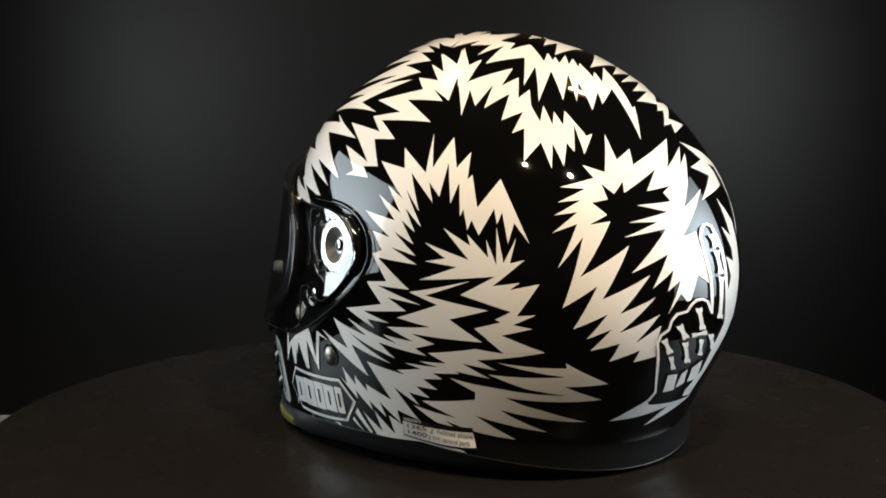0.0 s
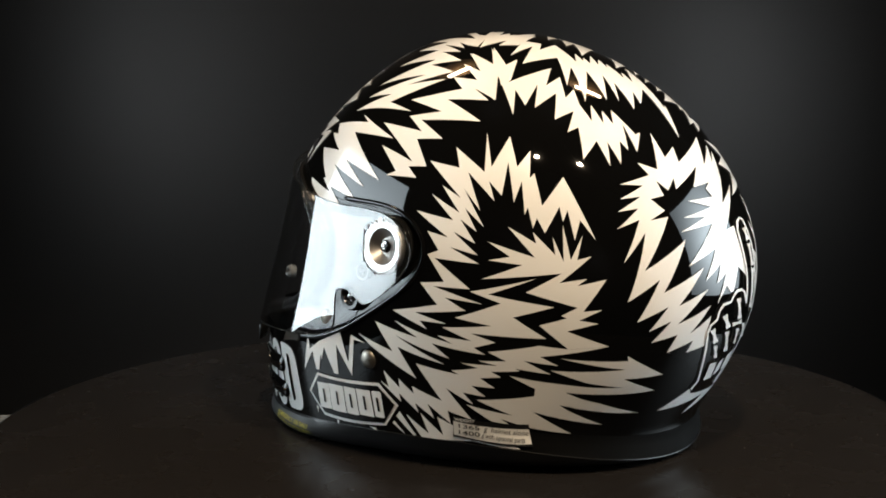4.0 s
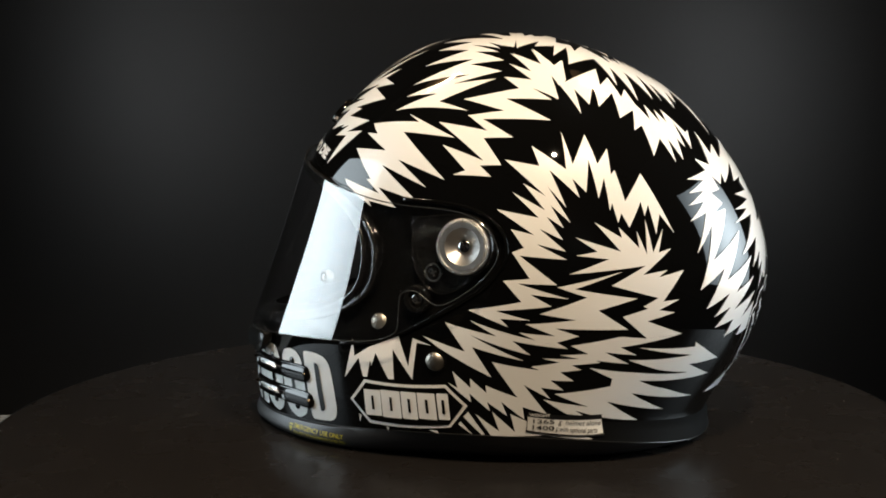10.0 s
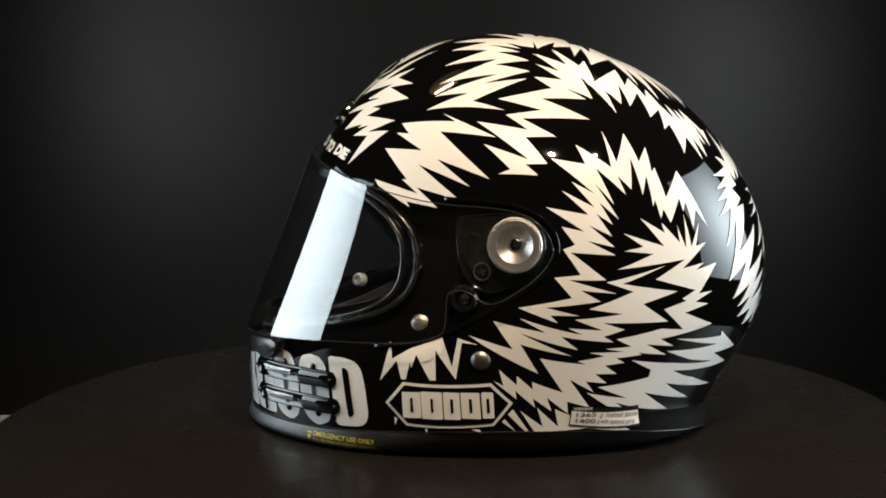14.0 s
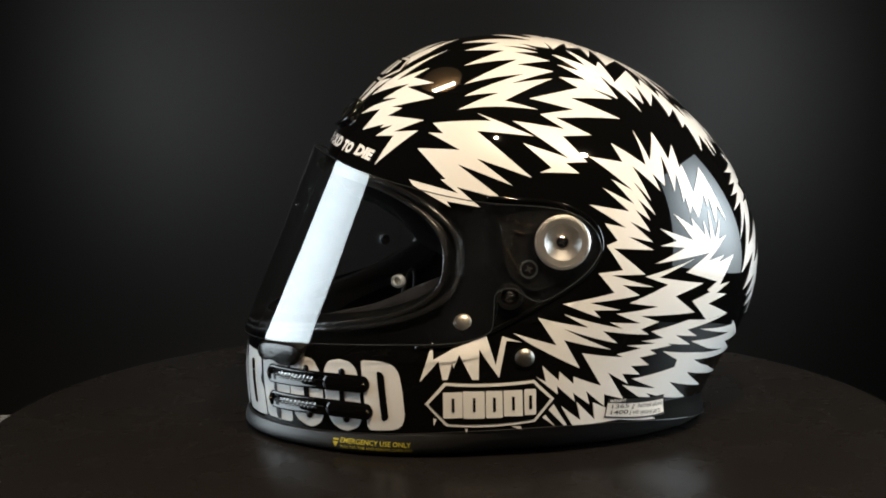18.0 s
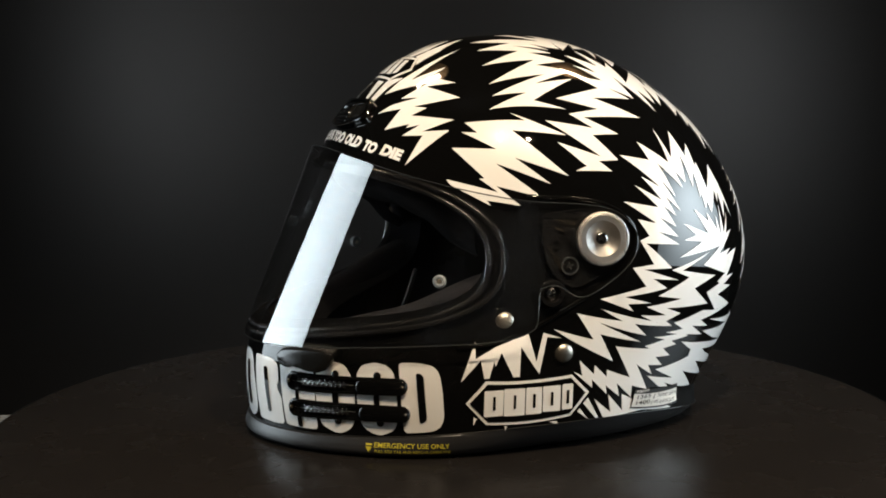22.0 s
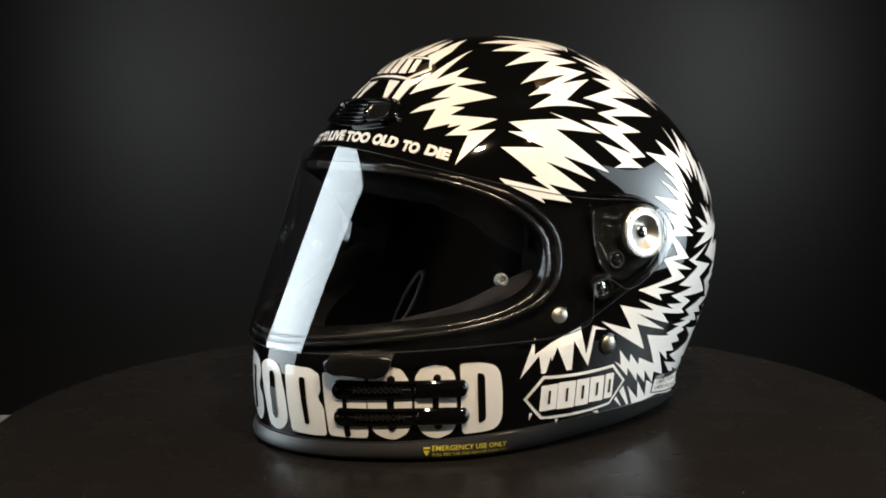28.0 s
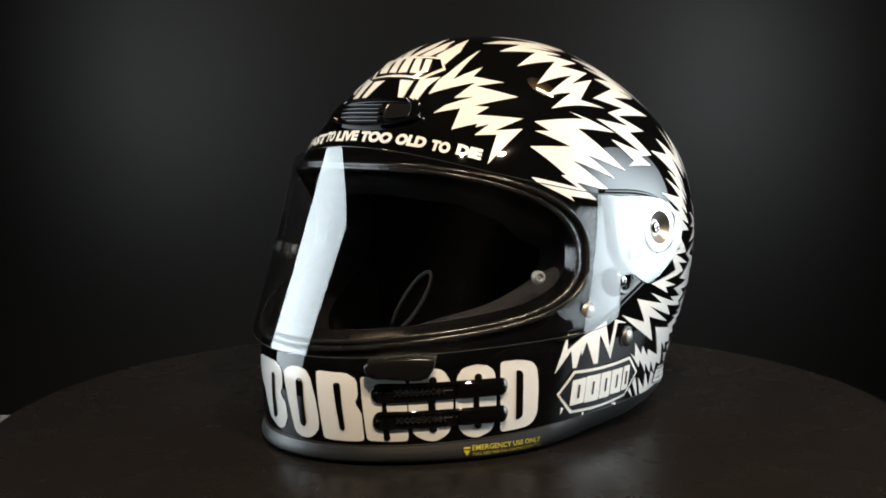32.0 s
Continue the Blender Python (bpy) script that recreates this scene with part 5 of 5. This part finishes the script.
# weight label
weight_label = paint("weight_label", [(113.9, -42.5), (133.4, -41.9), (134.7, -45.4), (113.5, -46.3)], INK, helmet, 0.0008, "black and white printed weight label")
paint("label_field", [(113.9, -43.4), (133.5, -42.8), (134.3, -45.1), (113.8, -46.0)], PAPER, weight_label, 0.0011)
lettering("WEIGHT", 117.05, -42.95, 4.0, PAPER, weight_label, "label_heading", h=0.0014, turn=2.5, tall=0.75, bold=0.02)
lettering("1365", 118.2, -44.1, 4.1, INK, weight_label, "label_line", h=0.0014, turn=2.5, tall=0.46, bold=0.01)
lettering("g  helmet alone", 127.8, -43.90, 8.2, INK, weight_label, "label_line", h=0.0014, turn=2.5, shear=0.2, tall=1.0)
lettering("1400", 118.2, -45.25, 4.1, INK, weight_label, "label_line", h=0.0014, turn=2.5, tall=0.46, bold=0.01)
lettering("g with optional parts", 127.1, -45.05, 7.9, INK, weight_label, "label_line", h=0.0014, turn=2.5, shear=0.2, tall=1.15)
# bone motif on the back
paint("outline", [(173.2, -33.9), (174.2, -32.0), (172.9, -28.9), (171.5, -24.4), (170.5, -21.5), (170.9, -20.1), (172.5, -19.2), (172.9, -17.5), (172.3, -17.3), (172.0, -18.9), (170.3, -19.8), (169.9, -21.4), (170.8, -24.3), (172.2, -28.8), (173.4, -31.7), (172.4, -33.5)], WHITE, helmet, 0.0010)
paint("outline", [(172.9, -17.6), (173.9, -16.7), (176.4, -16.4), (177.4, -15.4), (178.7, -14.7), (-179.7, -14.7), (-178.4, -15.2), (-177.0, -17.0), (-176.2, -16.9), (-177.7, -15.0), (-179.7, -14.2), (178.3, -14.2), (176.9, -15.0), (176.0, -16.0), (173.5, -16.2), (172.4, -17.2)], WHITE, helmet, 0.0010)
paint("outline", [(-175.8, -17.6), (-176.2, -14.7), (-176.8, -10.8), (-177.8, -6.8), (-178.2, -3.7), (-177.2, -2.3), (-175.5, -1.7), (-175.9, -1.4), (-177.9, -2.0), (-179.0, -3.7), (-178.6, -6.8), (-177.6, -10.8), (-177.1, -14.6), (-176.7, -17.4)], WHITE, helmet, 0.0010)
paint("outline", [(-176.0, -1.7), (-174.5, -2.2), (-173.5, -4.2), (-172.6, -6.9), (-172.1, -9.9), (-171.7, -14.5), (-170.2, -20.0), (-168.7, -20.3), (-170.5, -14.7), (-171.0, -10.0), (-171.6, -6.8), (-172.5, -4.1), (-173.7, -2.0), (-175.4, -1.4)], WHITE, helmet, 0.0010)
paint("bone", [(-176.0, -3.5), (-175.9, -4.0), (-175.4, -4.4), (-175.2, -5.1), (-175.4, -5.6), (-175.1, -6.1), (-174.2, -5.9), (-173.2, -6.0), (-173.3, -5.4), (-173.9, -5.0), (-174.2, -4.3), (-173.9, -3.8), (-174.2, -3.3), (-175.0, -3.6)], WHITE, helmet, 0.0012)
paint("bone", [(-175.2, -6.5), (-175.3, -7.0), (-174.8, -7.5), (-174.4, -9.7), (-174.7, -10.2), (-174.5, -10.7), (-173.5, -10.7), (-172.5, -10.8), (-172.6, -10.3), (-173.1, -9.7), (-173.6, -7.5), (-173.2, -7.0), (-173.3, -6.5), (-174.3, -6.7)], WHITE, helmet, 0.0012)
paint("bone", [(-174.3, -11.0), (-174.5, -11.5), (-174.2, -12.1), (-173.9, -17.6), (-174.2, -18.1), (-173.9, -18.7), (-172.8, -18.7), (-171.6, -19.1), (-171.7, -18.5), (-172.4, -17.9), (-172.8, -12.3), (-172.3, -11.8), (-172.3, -11.3), (-173.4, -11.4)], WHITE, helmet, 0.0012)
paint("bone", [(178.4, -15.8), (178.5, -16.4), (179.2, -16.9), (-179.7, -19.0), (-179.8, -19.6), (-179.3, -20.1), (-178.5, -20.0), (-177.4, -20.2), (-177.7, -19.6), (-178.5, -19.0), (-179.7, -16.9), (-179.5, -16.4), (-179.9, -15.8), (179.3, -16.0)], WHITE, helmet, 0.0012)
paint("bone", [(178.7, -21.2), (179.5, -21.2), (-179.8, -21.1), (-178.3, -21.1), (-177.2, -21.3), (-176.3, -21.2), (-176.8, -20.8), (-177.0, -20.4), (-177.9, -20.3), (-178.7, -20.5), (179.8, -20.5), (178.9, -20.3), (178.2, -20.4), (178.7, -20.8)], WHITE, helmet, 0.0012)
paint("bone", [(173.8, -18.6), (174.2, -19.1), (174.9, -19.5), (175.7, -20.3), (175.9, -20.9), (176.5, -21.5), (177.1, -21.1), (178.0, -21.1), (177.5, -20.5), (176.7, -20.1), (175.9, -19.2), (175.7, -18.6), (175.2, -18.2), (174.7, -18.6)], WHITE, helmet, 0.0012)
paint("bone", [(176.2, -21.8), (176.4, -22.3), (177.1, -22.9), (178.4, -25.0), (178.4, -25.6), (179.0, -26.3), (179.8, -26.2), (-179.2, -26.4), (-179.6, -25.8), (179.5, -25.1), (178.2, -23.0), (178.2, -22.4), (177.8, -21.8), (177.1, -22.0)], WHITE, helmet, 0.0012)
paint("bone", [(-178.7, -21.8), (-178.7, -22.3), (-178.1, -23.0), (-177.7, -24.1), (-177.8, -24.6), (-177.5, -25.2), (-176.7, -25.3), (-175.8, -25.6), (-176.0, -25.0), (-176.7, -24.3), (-177.1, -23.2), (-177.0, -22.7), (-177.2, -22.1), (-177.9, -22.1)], WHITE, helmet, 0.0012)
paint("bone", [(-176.2, -21.2), (-175.8, -21.8), (-174.9, -22.5), (-174.0, -23.4), (-173.8, -24.1), (-173.0, -24.8), (-171.9, -24.8), (-170.4, -25.1), (-171.2, -24.4), (-172.5, -23.6), (-173.5, -22.6), (-173.6, -22.0), (-174.2, -21.4), (-175.0, -21.5)], WHITE, helmet, 0.0012)
paint("bone", [(170.8, -20.9), (171.1, -21.4), (171.8, -21.8), (172.5, -22.7), (172.7, -23.4), (173.3, -23.9), (173.8, -23.6), (174.6, -23.5), (174.1, -23.0), (173.4, -22.5), (172.6, -21.6), (172.4, -21.0), (172.0, -20.5), (171.5, -20.9)], WHITE, helmet, 0.0012)
paint("bone", [(173.6, -24.2), (173.9, -24.8), (174.5, -25.4), (174.9, -26.0), (175.1, -26.6), (175.6, -27.2), (176.1, -27.1), (176.8, -27.2), (176.4, -26.6), (175.7, -25.9), (175.3, -25.4), (175.2, -24.8), (174.7, -24.2), (174.3, -24.4)], WHITE, helmet, 0.0012)
paint("bar", [(176.1, -32.2), (175.3, -28.3), (178.1, -28.4), (179.3, -32.1)], WHITE, helmet, 0.0010)
paint("bar", [(179.6, -31.7), (179.4, -28.6), (-179.0, -27.9), (-178.1, -31.0)], WHITE, helmet, 0.0010)
paint("bar", [(-177.0, -31.1), (-177.7, -27.8), (-174.6, -26.7), (-173.3, -30.9)], WHITE, helmet, 0.0010)


# ---- what moves ----
TURN = [(0.0, -38.87), (2.0, -32.91), (3.5, -28.42), (5.5, -22.44), (8.0, -14.96), (10.0, -8.99), (12.0, -3.0), (14.5, 4.47), (16.5, 10.46),
        (18.0, 15.02), (20.0, 21.06), (22.0, 27.07), (24.0, 33.03), (25.5, 37.46), (27.5, 43.43), (29.0, 47.87), (30.5, 52.31), (32.0, 56.7)]


def motions():
    walk(turntable, [(t, pose(0, 0, 0, 0, 0, a)) for t, a in TURN])
    walk(helmet, [(t, pose(0, 0, 0, 0, 0, a) @ pose(0.035, -0.0043, 0, 0, 0, 169.94)) for t, a in TURN])


motions()
